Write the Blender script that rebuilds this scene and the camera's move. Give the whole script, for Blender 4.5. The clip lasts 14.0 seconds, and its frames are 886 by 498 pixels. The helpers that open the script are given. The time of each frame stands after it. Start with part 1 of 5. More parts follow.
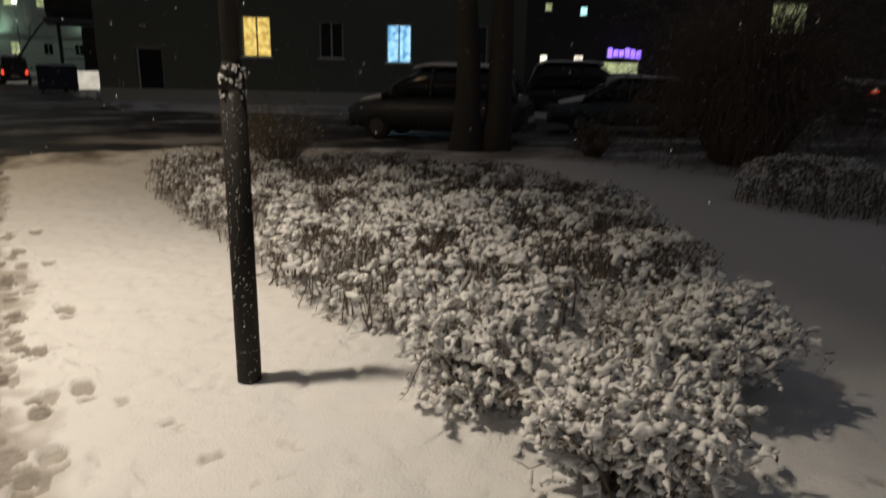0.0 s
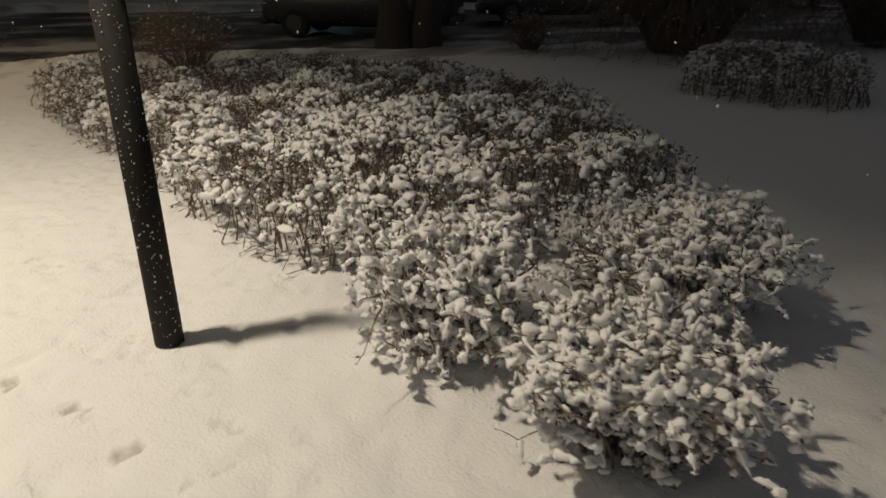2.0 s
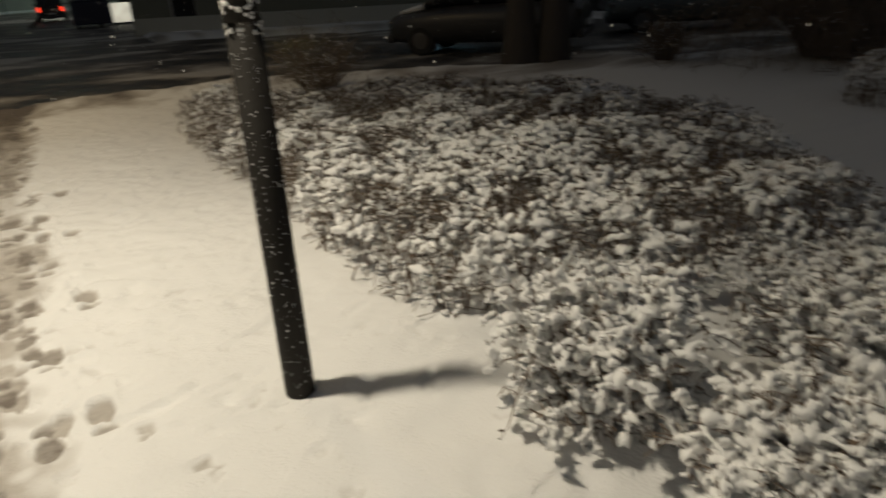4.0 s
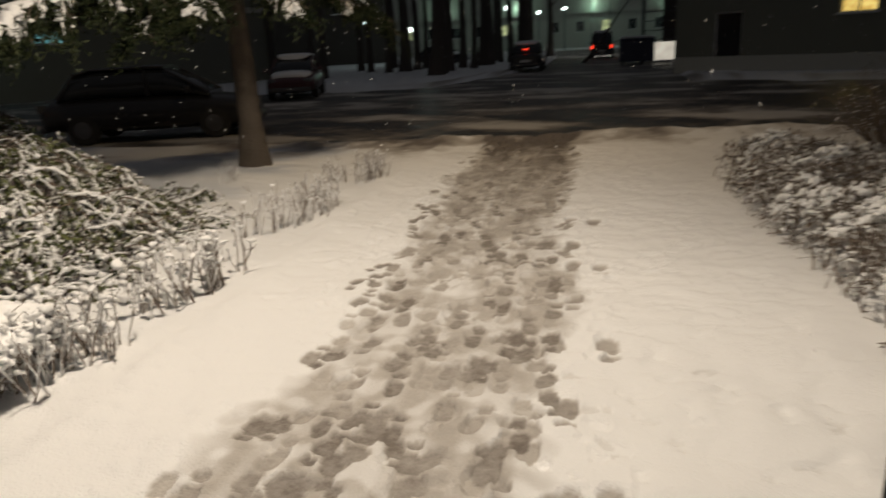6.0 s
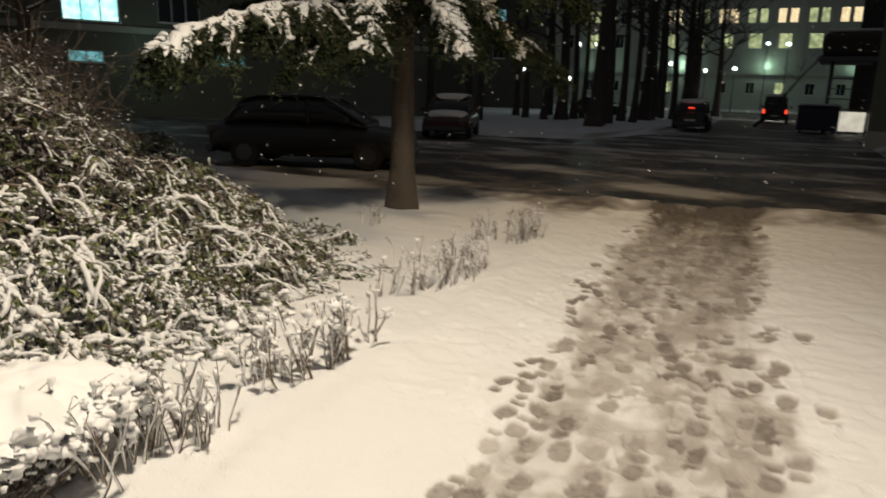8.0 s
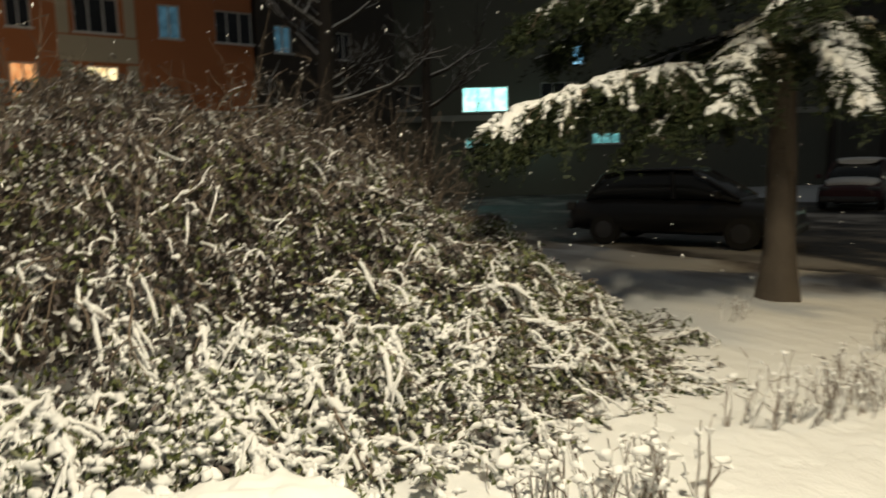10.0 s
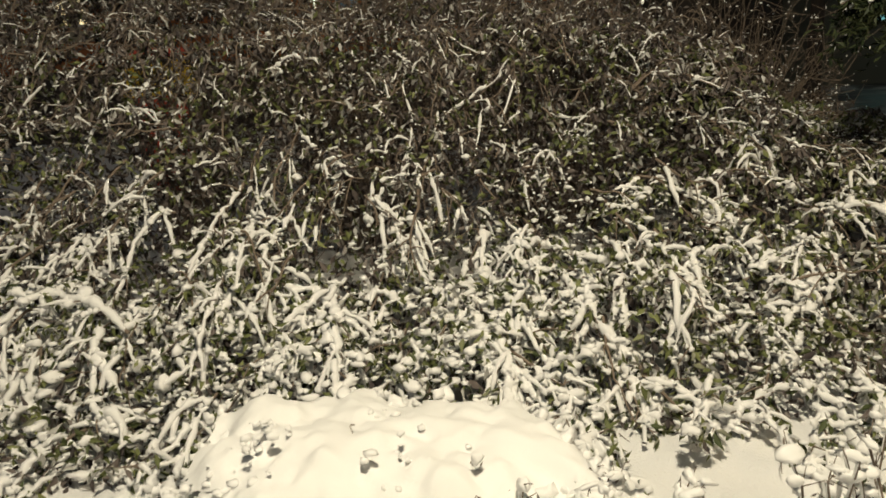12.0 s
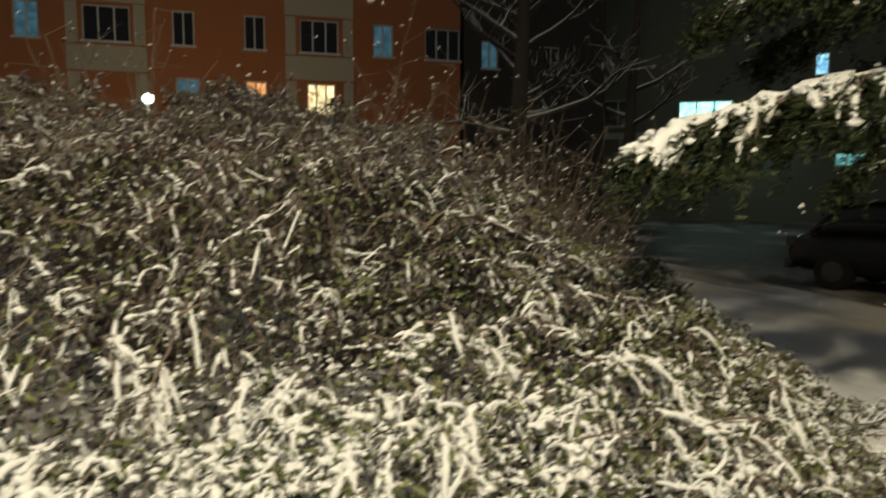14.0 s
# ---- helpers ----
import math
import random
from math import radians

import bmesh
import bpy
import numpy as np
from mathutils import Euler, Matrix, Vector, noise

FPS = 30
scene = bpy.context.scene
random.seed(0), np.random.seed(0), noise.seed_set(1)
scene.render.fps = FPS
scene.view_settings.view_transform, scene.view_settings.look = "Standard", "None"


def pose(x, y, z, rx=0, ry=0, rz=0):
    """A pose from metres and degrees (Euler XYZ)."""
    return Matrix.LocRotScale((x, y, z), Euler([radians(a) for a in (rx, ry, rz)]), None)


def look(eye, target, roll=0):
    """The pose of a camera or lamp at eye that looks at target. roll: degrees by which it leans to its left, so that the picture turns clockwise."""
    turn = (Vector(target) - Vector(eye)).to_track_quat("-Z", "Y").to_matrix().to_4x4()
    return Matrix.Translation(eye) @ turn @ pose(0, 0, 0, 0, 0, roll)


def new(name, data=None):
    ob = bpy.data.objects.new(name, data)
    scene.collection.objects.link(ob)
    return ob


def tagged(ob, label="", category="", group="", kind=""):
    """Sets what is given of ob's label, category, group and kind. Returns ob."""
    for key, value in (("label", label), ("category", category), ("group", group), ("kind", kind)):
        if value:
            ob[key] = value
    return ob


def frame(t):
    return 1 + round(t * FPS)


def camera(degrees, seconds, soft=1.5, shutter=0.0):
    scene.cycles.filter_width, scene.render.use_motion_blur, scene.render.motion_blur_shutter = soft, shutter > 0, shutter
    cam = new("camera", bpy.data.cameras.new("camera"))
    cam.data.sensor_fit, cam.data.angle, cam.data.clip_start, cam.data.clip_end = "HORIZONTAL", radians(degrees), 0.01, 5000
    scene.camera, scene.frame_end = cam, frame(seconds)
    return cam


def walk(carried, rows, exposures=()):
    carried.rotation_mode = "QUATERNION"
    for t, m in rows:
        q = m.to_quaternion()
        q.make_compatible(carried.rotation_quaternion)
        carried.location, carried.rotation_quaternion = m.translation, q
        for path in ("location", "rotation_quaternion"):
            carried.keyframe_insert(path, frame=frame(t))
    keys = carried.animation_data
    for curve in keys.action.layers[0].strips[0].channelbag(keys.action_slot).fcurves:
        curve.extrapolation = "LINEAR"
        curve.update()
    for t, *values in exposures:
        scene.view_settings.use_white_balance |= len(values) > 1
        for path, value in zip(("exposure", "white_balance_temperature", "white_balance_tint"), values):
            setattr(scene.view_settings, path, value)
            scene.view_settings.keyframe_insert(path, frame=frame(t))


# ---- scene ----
cam = camera(66.2, 14.0, soft=1.6, shutter=0.8)
METRES, EYE, TILT, LEAN, TURN = 5.1, 1.55, 0.0, 0.0, 0.0
ROWS = [
    (0.0, 0.0, 0.0, 0.0, 0.29, -14.87, -1.09),
    (0.5, 0.0033, 0.0326, -0.0039, 1.29, -18.93, -1.13),
    (1.0, 0.0213, 0.0641, -0.0055, -0.51, -20.82, 0.63),
    (1.5, 0.0161, 0.0856, -0.0066, -3.14, -23.54, 0.4),
    (2.0, -0.016, 0.1076, -0.0088, -6.19, -23.2, 0.04),
    (2.2, -0.0262, 0.1143, -0.0074, -6.99, -22.9, -0.06),
    (4.3, -0.036, 0.1725, 0.0004, 8.2, -21.6, 3.3),
    (4.5, -0.0432, 0.1763, 0.0006, 12.36, -20.71, 3.19),
    (5.0, -0.1011, 0.1915, -0.0021, 26.11, -17.68, 2.5),
    (5.5, -0.1295, 0.2079, -0.0032, 36.65, -17.36, 1.09),
    (6.0, -0.1459, 0.2551, -0.0066, 44.31, -16.74, 2.93),
    (6.5, -0.1678, 0.2836, -0.006, 48.99, -18.92, 3.15),
    (7.0, -0.2264, 0.2965, -0.004, 53.67, -14.2, 0.01),
    (7.2, -0.241, 0.3053, -0.0024, 54.16, -13.64, -0.49),
    (9.3, -0.393, 0.4059, 0.0021, 74.85, -7.57, -0.14),
    (9.5, -0.4024, 0.4208, 0.0023, 80.06, -6.62, 0.96),
    (10.0, -0.4295, 0.4512, 0.0036, 87.6, -6.95, 1.59),
    (10.5, -0.476, 0.4562, -0.0027, 93.64, -9.47, -1.71),
    (11.0, -0.5147, 0.4613, -0.0031, 99.6, -11.8, 0.16),
    (11.5, -0.5297, 0.4917, -0.0033, 110.04, -12.67, 1.34),
    (12.0, -0.5391, 0.512, -0.0015, 117.43, -14.39, 3.92),
    (12.5, -0.5631, 0.5118, 0.004, 114.81, -13.39, 1.25),
    (13.0, -0.5943, 0.499, 0.0094, 112.67, -10.27, -0.63),
    (13.5, -0.6173, 0.5151, 0.0127, 108.02, -8.14, -0.29),
    (14.0, -0.6398, 0.5595, 0.0172, 105.49, -5.43, -0.11),
]
walk(cam, [(t, pose(0, 0, EYE, TILT, LEAN, TURN) @ pose(METRES * x, METRES * y, METRES * z, 90 + pitch, roll, yaw)) for t, x, y, z, yaw, pitch, roll in ROWS],
     exposures=[(0.0, 0.2, 6450, 9), (2.2, 0.28, 6550, 5), (4.4, 0.26, 6450, 3), (5.0, 0.08, 6450, 7), (7.2, 0.1, 6400, 10), (9.3, 0.5, 6600, 0), (10.1, 0.5, 6650, -1), (10.8, 0.36, 6700, -1), (12.0, 0.24, 6700, 0), (14.0, 0.5, 6800, -3)])

# ---- light ----
world = bpy.data.worlds.new("night_sky")
scene.world = world
world.use_nodes = True
world.node_tree.nodes["Background"].inputs["Color"].default_value = (0.85, 0.86, 0.95, 1)
world.node_tree.nodes["Background"].inputs["Strength"].default_value = 0.044
scene.view_settings.exposure = 0.0

LAMP = Vector((-2.9, 2.88, 5.9))
lamp_data = bpy.data.lights.new("street_light", "AREA")
lamp_data.shape, lamp_data.size, lamp_data.energy = "DISK", 0.45, 330.0
lamp_data.color = (1.0, 0.845, 0.66)
lamp = new("street_light", lamp_data)
lamp.matrix_world = look(LAMP, LAMP + Vector((-0.28, -0.10, -1.0)))
# warm lamp out of view, inferred from the yellowish ground; its wire is added
UNSEEN_LAMP = Vector((-6.8, 9.7, 6.6))
unseen_data = bpy.data.lights.new("unseen_light", "AREA")
unseen_data.shape, unseen_data.size, unseen_data.energy = "DISK", 0.4, 90.0
unseen_data.color = (1.0, 0.70, 0.36)
unseen_light = new("unseen_light", unseen_data)
unseen_light.matrix_world = look(UNSEEN_LAMP, UNSEEN_LAMP + Vector((-0.2, -0.25, -1.0)))


def point_light(name, place, energy, color, radius=0.2):
    data = bpy.data.lights.new(name, "POINT")
    data.energy, data.color, data.shadow_soft_size = energy, color, radius
    ob = new(name, data)
    ob.location = place
    return ob


# ---- materials ----
def material(name, a, b, scale=8.0, rough=0.7, bump=0.2, fine=60.0, metal=0.0, contrast=(0.35, 0.65), depth=0.01, spread=0.0):
    """Two colours mixed by coarse and fine noise, with fine relief; spread varies the brightness from object to object."""
    m = bpy.data.materials.new(name)
    m.use_nodes = True
    n, l = m.node_tree.nodes, m.node_tree.links
    bsdf = n["Principled BSDF"]
    co = n.new("ShaderNodeTexCoord")
    coarse, small = n.new("ShaderNodeTexNoise"), n.new("ShaderNodeTexNoise")
    coarse.inputs["Scale"].default_value, small.inputs["Scale"].default_value = scale, fine
    coarse.inputs["Detail"].default_value = 4.0
    l.new(co.outputs["Object"], coarse.inputs["Vector"])
    l.new(co.outputs["Object"], small.inputs["Vector"])
    mix = n.new("ShaderNodeMath")
    mix.operation = "MULTIPLY_ADD"
    mix.inputs[1].default_value = 0.35
    l.new(small.outputs["Fac"], mix.inputs[0])
    add = n.new("ShaderNodeMath")
    add.operation = "MULTIPLY_ADD"
    add.inputs[1].default_value = 0.65
    l.new(coarse.outputs["Fac"], add.inputs[0])
    l.new(add.outputs[0], mix.inputs[2])
    ramp = n.new("ShaderNodeValToRGB")
    ramp.color_ramp.elements[0].position, ramp.color_ramp.elements[1].position = contrast
    ramp.color_ramp.elements[0].color, ramp.color_ramp.elements[1].color = (*a, 1), (*b, 1)
    l.new(mix.outputs[0], ramp.inputs["Fac"])
    l.new(ramp.outputs["Color"], bsdf.inputs["Base Color"])
    bsdf.inputs["Roughness"].default_value, bsdf.inputs["Metallic"].default_value = rough, metal
    bp = n.new("ShaderNodeBump")
    bp.inputs["Strength"].default_value, bp.inputs["Distance"].default_value = bump, depth
    l.new(mix.outputs[0], bp.inputs["Height"])
    l.new(bp.outputs["Normal"], bsdf.inputs["Normal"])
    return m


def island_material(name, a, b, rough=0.6, spec=0.3, frost=0.0):
    """Each leaf or clump takes its own shade between two colours; a share of them is dusted with snow."""
    m = bpy.data.materials.new(name)
    m.use_nodes = True
    n, l = m.node_tree.nodes, m.node_tree.links
    bsdf, geo, ramp = n["Principled BSDF"], n.new("ShaderNodeNewGeometry"), n.new("ShaderNodeValToRGB")
    ramp.color_ramp.elements[0].color, ramp.color_ramp.elements[1].color = (*a, 1), (*b, 1)
    if frost:
        ramp.color_ramp.elements[1].position = 1 - frost
        ramp.color_ramp.elements.new(1 - frost * 0.6).color = (0.34, 0.335, 0.315, 1)
        ramp.color_ramp.elements.new(1.0).color = (0.62, 0.62, 0.61, 1)
    l.new(geo.outputs["Random Per Island"], ramp.inputs["Fac"])
    l.new(ramp.outputs["Color"], bsdf.inputs["Base Color"])
    bsdf.inputs["Roughness"].default_value, bsdf.inputs["Specular IOR Level"].default_value = rough, spec
    return m


def glow(name, color, strength, other=None, scale=6.0):
    """A surface that gives off light, mottled where two colours are given."""
    m = bpy.data.materials.new(name)
    m.use_nodes = True
    n, l = m.node_tree.nodes, m.node_tree.links
    bsdf = n["Principled BSDF"]
    bsdf.inputs["Base Color"].default_value = (*[c * 0.5 for c in color], 1)
    bsdf.inputs["Emission Color"].default_value = (*color, 1)
    bsdf.inputs["Emission Strength"].default_value = strength
    if other:
        co, tex, ramp = n.new("ShaderNodeTexCoord"), n.new("ShaderNodeTexNoise"), n.new("ShaderNodeValToRGB")
        tex.inputs["Scale"].default_value, tex.inputs["Detail"].default_value = scale, 5.0
        ramp.color_ramp.elements[0].position, ramp.color_ramp.elements[1].position = 0.4, 0.6
        ramp.color_ramp.elements[0].color, ramp.color_ramp.elements[1].color = (*other, 1), (*color, 1)
        l.new(co.outputs["Object"], tex.inputs["Vector"])
        l.new(tex.outputs["Fac"], ramp.inputs["Fac"])
        l.new(ramp.outputs["Color"], bsdf.inputs["Emission Color"])
    return m


def ground_material(name, clean, trod, dark, scale, patchy=0.5):
    """Snow that turns to slush and bare wet ground where the attribute 'trod' rises."""
    m = bpy.data.materials.new(name)
    m.use_nodes = True
    n, l = m.node_tree.nodes, m.node_tree.links
    bsdf = n["Principled BSDF"]
    attr = n.new("ShaderNodeAttribute")
    attr.attribute_name = "trod"
    co, tex, fine = n.new("ShaderNodeTexCoord"), n.new("ShaderNodeTexNoise"), n.new("ShaderNodeTexNoise")
    tex.inputs["Scale"].default_value, tex.inputs["Detail"].default_value = scale, 6.0
    fine.inputs["Scale"].default_value, fine.inputs["Detail"].default_value = scale * 9, 3.0
    l.new(co.outputs["Object"], tex.inputs["Vector"])
    l.new(co.outputs["Object"], fine.inputs["Vector"])
    off = n.new("ShaderNodeMath")
    off.operation = "MULTIPLY_ADD"
    off.inputs[1].default_value, off.inputs[2].default_value = patchy, -0.5 * patchy
    l.new(tex.outputs["Fac"], off.inputs[0])
    off2 = n.new("ShaderNodeMath")
    off2.operation = "MULTIPLY_ADD"
    off2.inputs[1].default_value = 0.3
    l.new(fine.outputs["Fac"], off2.inputs[0])
    l.new(off.outputs[0], off2.inputs[2])
    gate = n.new("ShaderNodeMath")
    gate.operation = "MULTIPLY"
    l.new(attr.outputs["Fac"], gate.inputs[0])
    soft = n.new("ShaderNodeMath")
    soft.operation = "ADD"
    soft.inputs[1].default_value = 0.85
    l.new(off2.outputs[0], soft.inputs[0])
    l.new(soft.outputs[0], gate.inputs[1])
    ramp = n.new("ShaderNodeValToRGB")
    e = ramp.color_ramp.elements
    e[0].position, e[0].color = 0.12, (*clean, 1)
    e[1].position, e[1].color = 0.95, (*dark, 1)
    mid = e.new(0.5)
    mid.color = (*trod, 1)
    l.new(gate.outputs[0], ramp.inputs["Fac"])
    l.new(ramp.outputs["Color"], bsdf.inputs["Base Color"])
    r2 = n.new("ShaderNodeMapRange")
    r2.inputs["To Min"].default_value, r2.inputs["To Max"].default_value = 0.85, 0.45
    l.new(gate.outputs[0], r2.inputs["Value"])
    l.new(r2.outputs["Result"], bsdf.inputs["Roughness"])
    bp = n.new("ShaderNodeBump")
    bp.inputs["Strength"].default_value, bp.inputs["Distance"].default_value = 0.85, 0.032
    l.new(off2.outputs[0], bp.inputs["Height"])
    l.new(bp.outputs["Normal"], bsdf.inputs["Normal"])
    return m


SNOW = material("snow", (0.80, 0.80, 0.81), (0.88, 0.88, 0.88), 5.0, 0.8, 0.35, 70.0, depth=0.008)
GROUND = ground_material("snowy_ground", (0.84, 0.84, 0.845), (0.46, 0.43, 0.40), (0.16, 0.137, 0.12), 9.0)
ROAD = ground_material("slushy_road", (0.52, 0.50, 0.47), (0.20, 0.183, 0.165), (0.04, 0.039, 0.038), 3.0, 1.9)
TWIG = material("twig_bark", (0.06, 0.046, 0.037), (0.19, 0.148, 0.115), 30.0, 0.8, 0.4, 200.0)
LEAF = island_material("evergreen_leaf", (0.05, 0.066, 0.027), (0.20, 0.22, 0.085), frost=0.30)
DRY_LEAF = island_material("withered_leaf", (0.05, 0.041, 0.041), (0.165, 0.138, 0.128), frost=0.22)
HEDGE_LEAF = island_material("brown_hedge_leaf", (0.06, 0.043, 0.030), (0.20, 0.150, 0.105), frost=0.22)
NEEDLE = island_material("spruce_needle", (0.016, 0.028, 0.012), (0.05, 0.06, 0.022))
BARK = material("rough_bark", (0.02, 0.016, 0.013), (0.10, 0.08, 0.062), 22.0, 0.9, 1.0, 40.0, depth=0.03)
# for bare trees and dark walls; holds the shade on the roadside trunks
DIM_BROWN = material("dim_brown", (0.025, 0.022, 0.02), (0.07, 0.06, 0.052), 6.0, 0.9, 0.7, 40.0, depth=0.03)
POST_PAINT = material("dark_post_paint", (0.008, 0.0075, 0.007), (0.02, 0.018, 0.016), 14.0, 0.75, 0.3, 90.0)
POST_PAINT.node_tree.nodes["Principled BSDF"].inputs["Specular IOR Level"].default_value = 0.2
METAL = material("painted_metal", (0.04, 0.042, 0.045), (0.07, 0.07, 0.075), 6.0, 0.5, 0.1)
RUBBER = material("rubber", (0.012, 0.012, 0.012), (0.03, 0.03, 0.03), 12.0, 0.8, 0.2)
CHROME = material("wheel_metal", (0.08, 0.08, 0.085), (0.16, 0.16, 0.165), 10.0, 0.35, 0.1, metal=0.9)
GLASS = material("dark_glass", (0.012, 0.014, 0.017), (0.02, 0.022, 0.025), 3.0, 0.12, 0.02)
ORANGE = material("orange_render", (0.38, 0.135, 0.055), (0.48, 0.18, 0.075), 0.8, 0.85, 0.2, 25.0)
CREAM = material("cream_render", (0.44, 0.39, 0.29), (0.55, 0.49, 0.37), 0.8, 0.85, 0.2, 25.0)
GREEN_GREY = material("grey_green_render", (0.13, 0.135, 0.108), (0.18, 0.185, 0.15), 0.6, 0.85, 0.2, 25.0)
STONE = material("pale_stone", (0.36, 0.36, 0.32), (0.46, 0.46, 0.41), 0.6, 0.85, 0.2, 20.0)
FRAME_WHITE = material("white_window_frame", (0.55, 0.55, 0.54), (0.68, 0.68, 0.66), 6.0, 0.5, 0.1)
ROOFING = material("grey_roof", (0.10, 0.10, 0.11), (0.16, 0.16, 0.17), 2.0, 0.7, 0.2)


# ---- mesh helpers ----
def link_mesh(name, mesh, mat, parent=None, label=""):
    mesh.materials.append(mat)
    ob = new(name, mesh)
    if parent:
        ob.parent = parent
    if label:
        ob["label"] = label
    return ob


def array_mesh(name, verts, faces, smooth=True):
    """A mesh from numpy arrays; all faces have the same number of corners."""
    mesh = bpy.data.meshes.new(name)
    k = faces.shape[1]
    mesh.vertices.add(len(verts))
    mesh.vertices.foreach_set("co", np.ascontiguousarray(verts, dtype=np.float32).ravel())
    mesh.loops.add(faces.size)
    mesh.loops.foreach_set("vertex_index", np.ascontiguousarray(faces, dtype=np.int32).ravel())
    mesh.polygons.add(len(faces))
    mesh.polygons.foreach_set("loop_start", np.arange(0, faces.size, k, dtype=np.int32))
    mesh.polygons.foreach_set("use_smooth", np.full(len(faces), smooth))
    mesh.update(calc_edges=True)
    return mesh


def part(name, bm, mat, parent=None, label="", smooth=False):
    """Links a bmesh as one mesh object under a thing or a part."""
    mesh = bpy.data.meshes.new(name)
    bmesh.ops.recalc_face_normals(bm, faces=bm.faces[:])
    for f in bm.faces:
        f.smooth = smooth
    bm.to_mesh(mesh)
    bm.free()
    return link_mesh(name, mesh, mat, parent, label)


def thing(name, label, category, m=None, group="", kind=""):
    ob = new(name)
    if m is not None:
        ob.matrix_world = m
    return tagged(ob, label, category, group, kind)


def box(bm, x0, y0, z0, x1, y1, z1, bevel=0.0):
    made = bmesh.ops.create_cube(bm, size=1.0)["verts"]
    bmesh.ops.transform(bm, matrix=Matrix.Translation(((x0 + x1) / 2, (y0 + y1) / 2, (z0 + z1) / 2)) @ Matrix.Diagonal((x1 - x0, y1 - y0, z1 - z0, 1)), verts=made)
    if bevel:
        edges = {e for v in made for e in v.link_edges}
        bmesh.ops.bevel(bm, geom=list(edges), offset=bevel, segments=2, affect="EDGES", profile=0.5)
    return bm


def box_part(name, dims, mat, parent, bevel=0.0, label=""):
    return part(name, box(bmesh.new(), *dims, bevel), mat, parent, label)


def cells(bm, us, zs, keep, y0, y1):
    """A slab of boxes over a grid of cuts, welded into one piece; keep says which cells are solid."""
    for a0, a1 in zip(us, us[1:]):
        for z0, z1 in zip(zs, zs[1:]):
            if keep((a0 + a1) / 2, (z0 + z1) / 2):
                box(bm, a0, y0, z0, a1, y1, z1)
    bmesh.ops.remove_doubles(bm, verts=bm.verts[:], dist=0.0005)
    return bm


def cylinder(bm, p, q, r0, r1, sides=16):
    p, q = Vector(p), Vector(q)
    m = Matrix.Translation((p + q) / 2) @ (q - p).to_track_quat("Z", "Y").to_matrix().to_4x4()
    bmesh.ops.create_cone(bm, cap_ends=True, segments=sides, radius1=r0, radius2=r1, depth=(q - p).length, matrix=m)
    return bm


rng = np.random.default_rng(7)


def value_noise(x, y, seed=0):
    """Smooth noise between 0 and 1 on arrays of places."""
    xi, yi = np.floor(x).astype(np.int64), np.floor(y).astype(np.int64)
    fx, fy = x - xi, y - yi
    fx, fy = fx * fx * (3 - 2 * fx), fy * fy * (3 - 2 * fy)

    def h(i, j):
        v = np.sin(i * 127.1 + j * 311.7 + seed * 74.7) * 43758.5453
        return v - np.floor(v)
    return (h(xi, yi) * (1 - fx) + h(xi + 1, yi) * fx) * (1 - fy) + (h(xi, yi + 1) * (1 - fx) + h(xi + 1, yi + 1) * fx) * fy


def tubes(paths, radii, sides=5):
    """Tubes along many lines: paths (n, k, 3), radii (n, k)."""
    n, k, _ = paths.shape
    t = np.gradient(paths, axis=1)
    t /= np.linalg.norm(t, axis=2, keepdims=True) + 1e-9
    ref = np.array([0.61, 0.77, 0.19])
    a = np.cross(t, ref)
    a /= np.linalg.norm(a, axis=2, keepdims=True) + 1e-9
    b = np.cross(t, a)
    ang = np.arange(sides) * 2 * np.pi / sides
    ring = a[:, :, None] * np.cos(ang)[None, None, :, None] + b[:, :, None] * np.sin(ang)[None, None, :, None]
    v = (paths[:, :, None] + ring * radii[:, :, None, None]).reshape(-1, 3)
    i, j, s = np.meshgrid(np.arange(n), np.arange(k - 1), np.arange(sides), indexing="ij")
    base = (i * k + j) * sides
    s2 = (s + 1) % sides
    f = np.stack([base + s, base + s2, base + sides + s2, base + sides + s], axis=-1).reshape(-1, 4)
    return v, f


def ico(sub):
    bm = bmesh.new()
    bmesh.ops.create_icosphere(bm, subdivisions=sub, radius=1.0)
    bm.verts.ensure_lookup_table()
    v = np.array([x.co[:] for x in bm.verts])
    f = np.array([[x.index for x in y.verts] for y in bm.faces])
    bm.free()
    return v, f


ICO1, ICO2 = ico(1), ico(2)


def blobs(places, sizes, flat=0.7, lump=0.28, template=None, stretch=1.35):
    """Uneven snow clumps at places, with sizes as radii."""
    tv, tf = template or ICO2
    n = len(places)
    d = rng.normal(size=(n, 3, 3))
    bumps = 1 + lump * np.sin(np.einsum("nij,vj->nvi", d, tv) * 2.3 + rng.uniform(0, 6, (n, 1, 3))).mean(axis=2)
    st = np.stack([rng.uniform(0.75, stretch, n), rng.uniform(0.6, 1.2, n), flat * rng.uniform(0.7, 1.25, n)], axis=1) * sizes[:, None]
    ang = rng.uniform(0, 2 * np.pi, n)
    v = tv[None] * bumps[:, :, None] * st[:, None]
    c, s = np.cos(ang)[:, None], np.sin(ang)[:, None]
    v = np.stack([v[..., 0] * c - v[..., 1] * s, v[..., 0] * s + v[..., 1] * c, v[..., 2]], axis=-1) + places[:, None]
    f = tf[None] + (np.arange(n) * len(tv))[:, None, None]
    return v.reshape(-1, 3), f.reshape(-1, tf.shape[1])


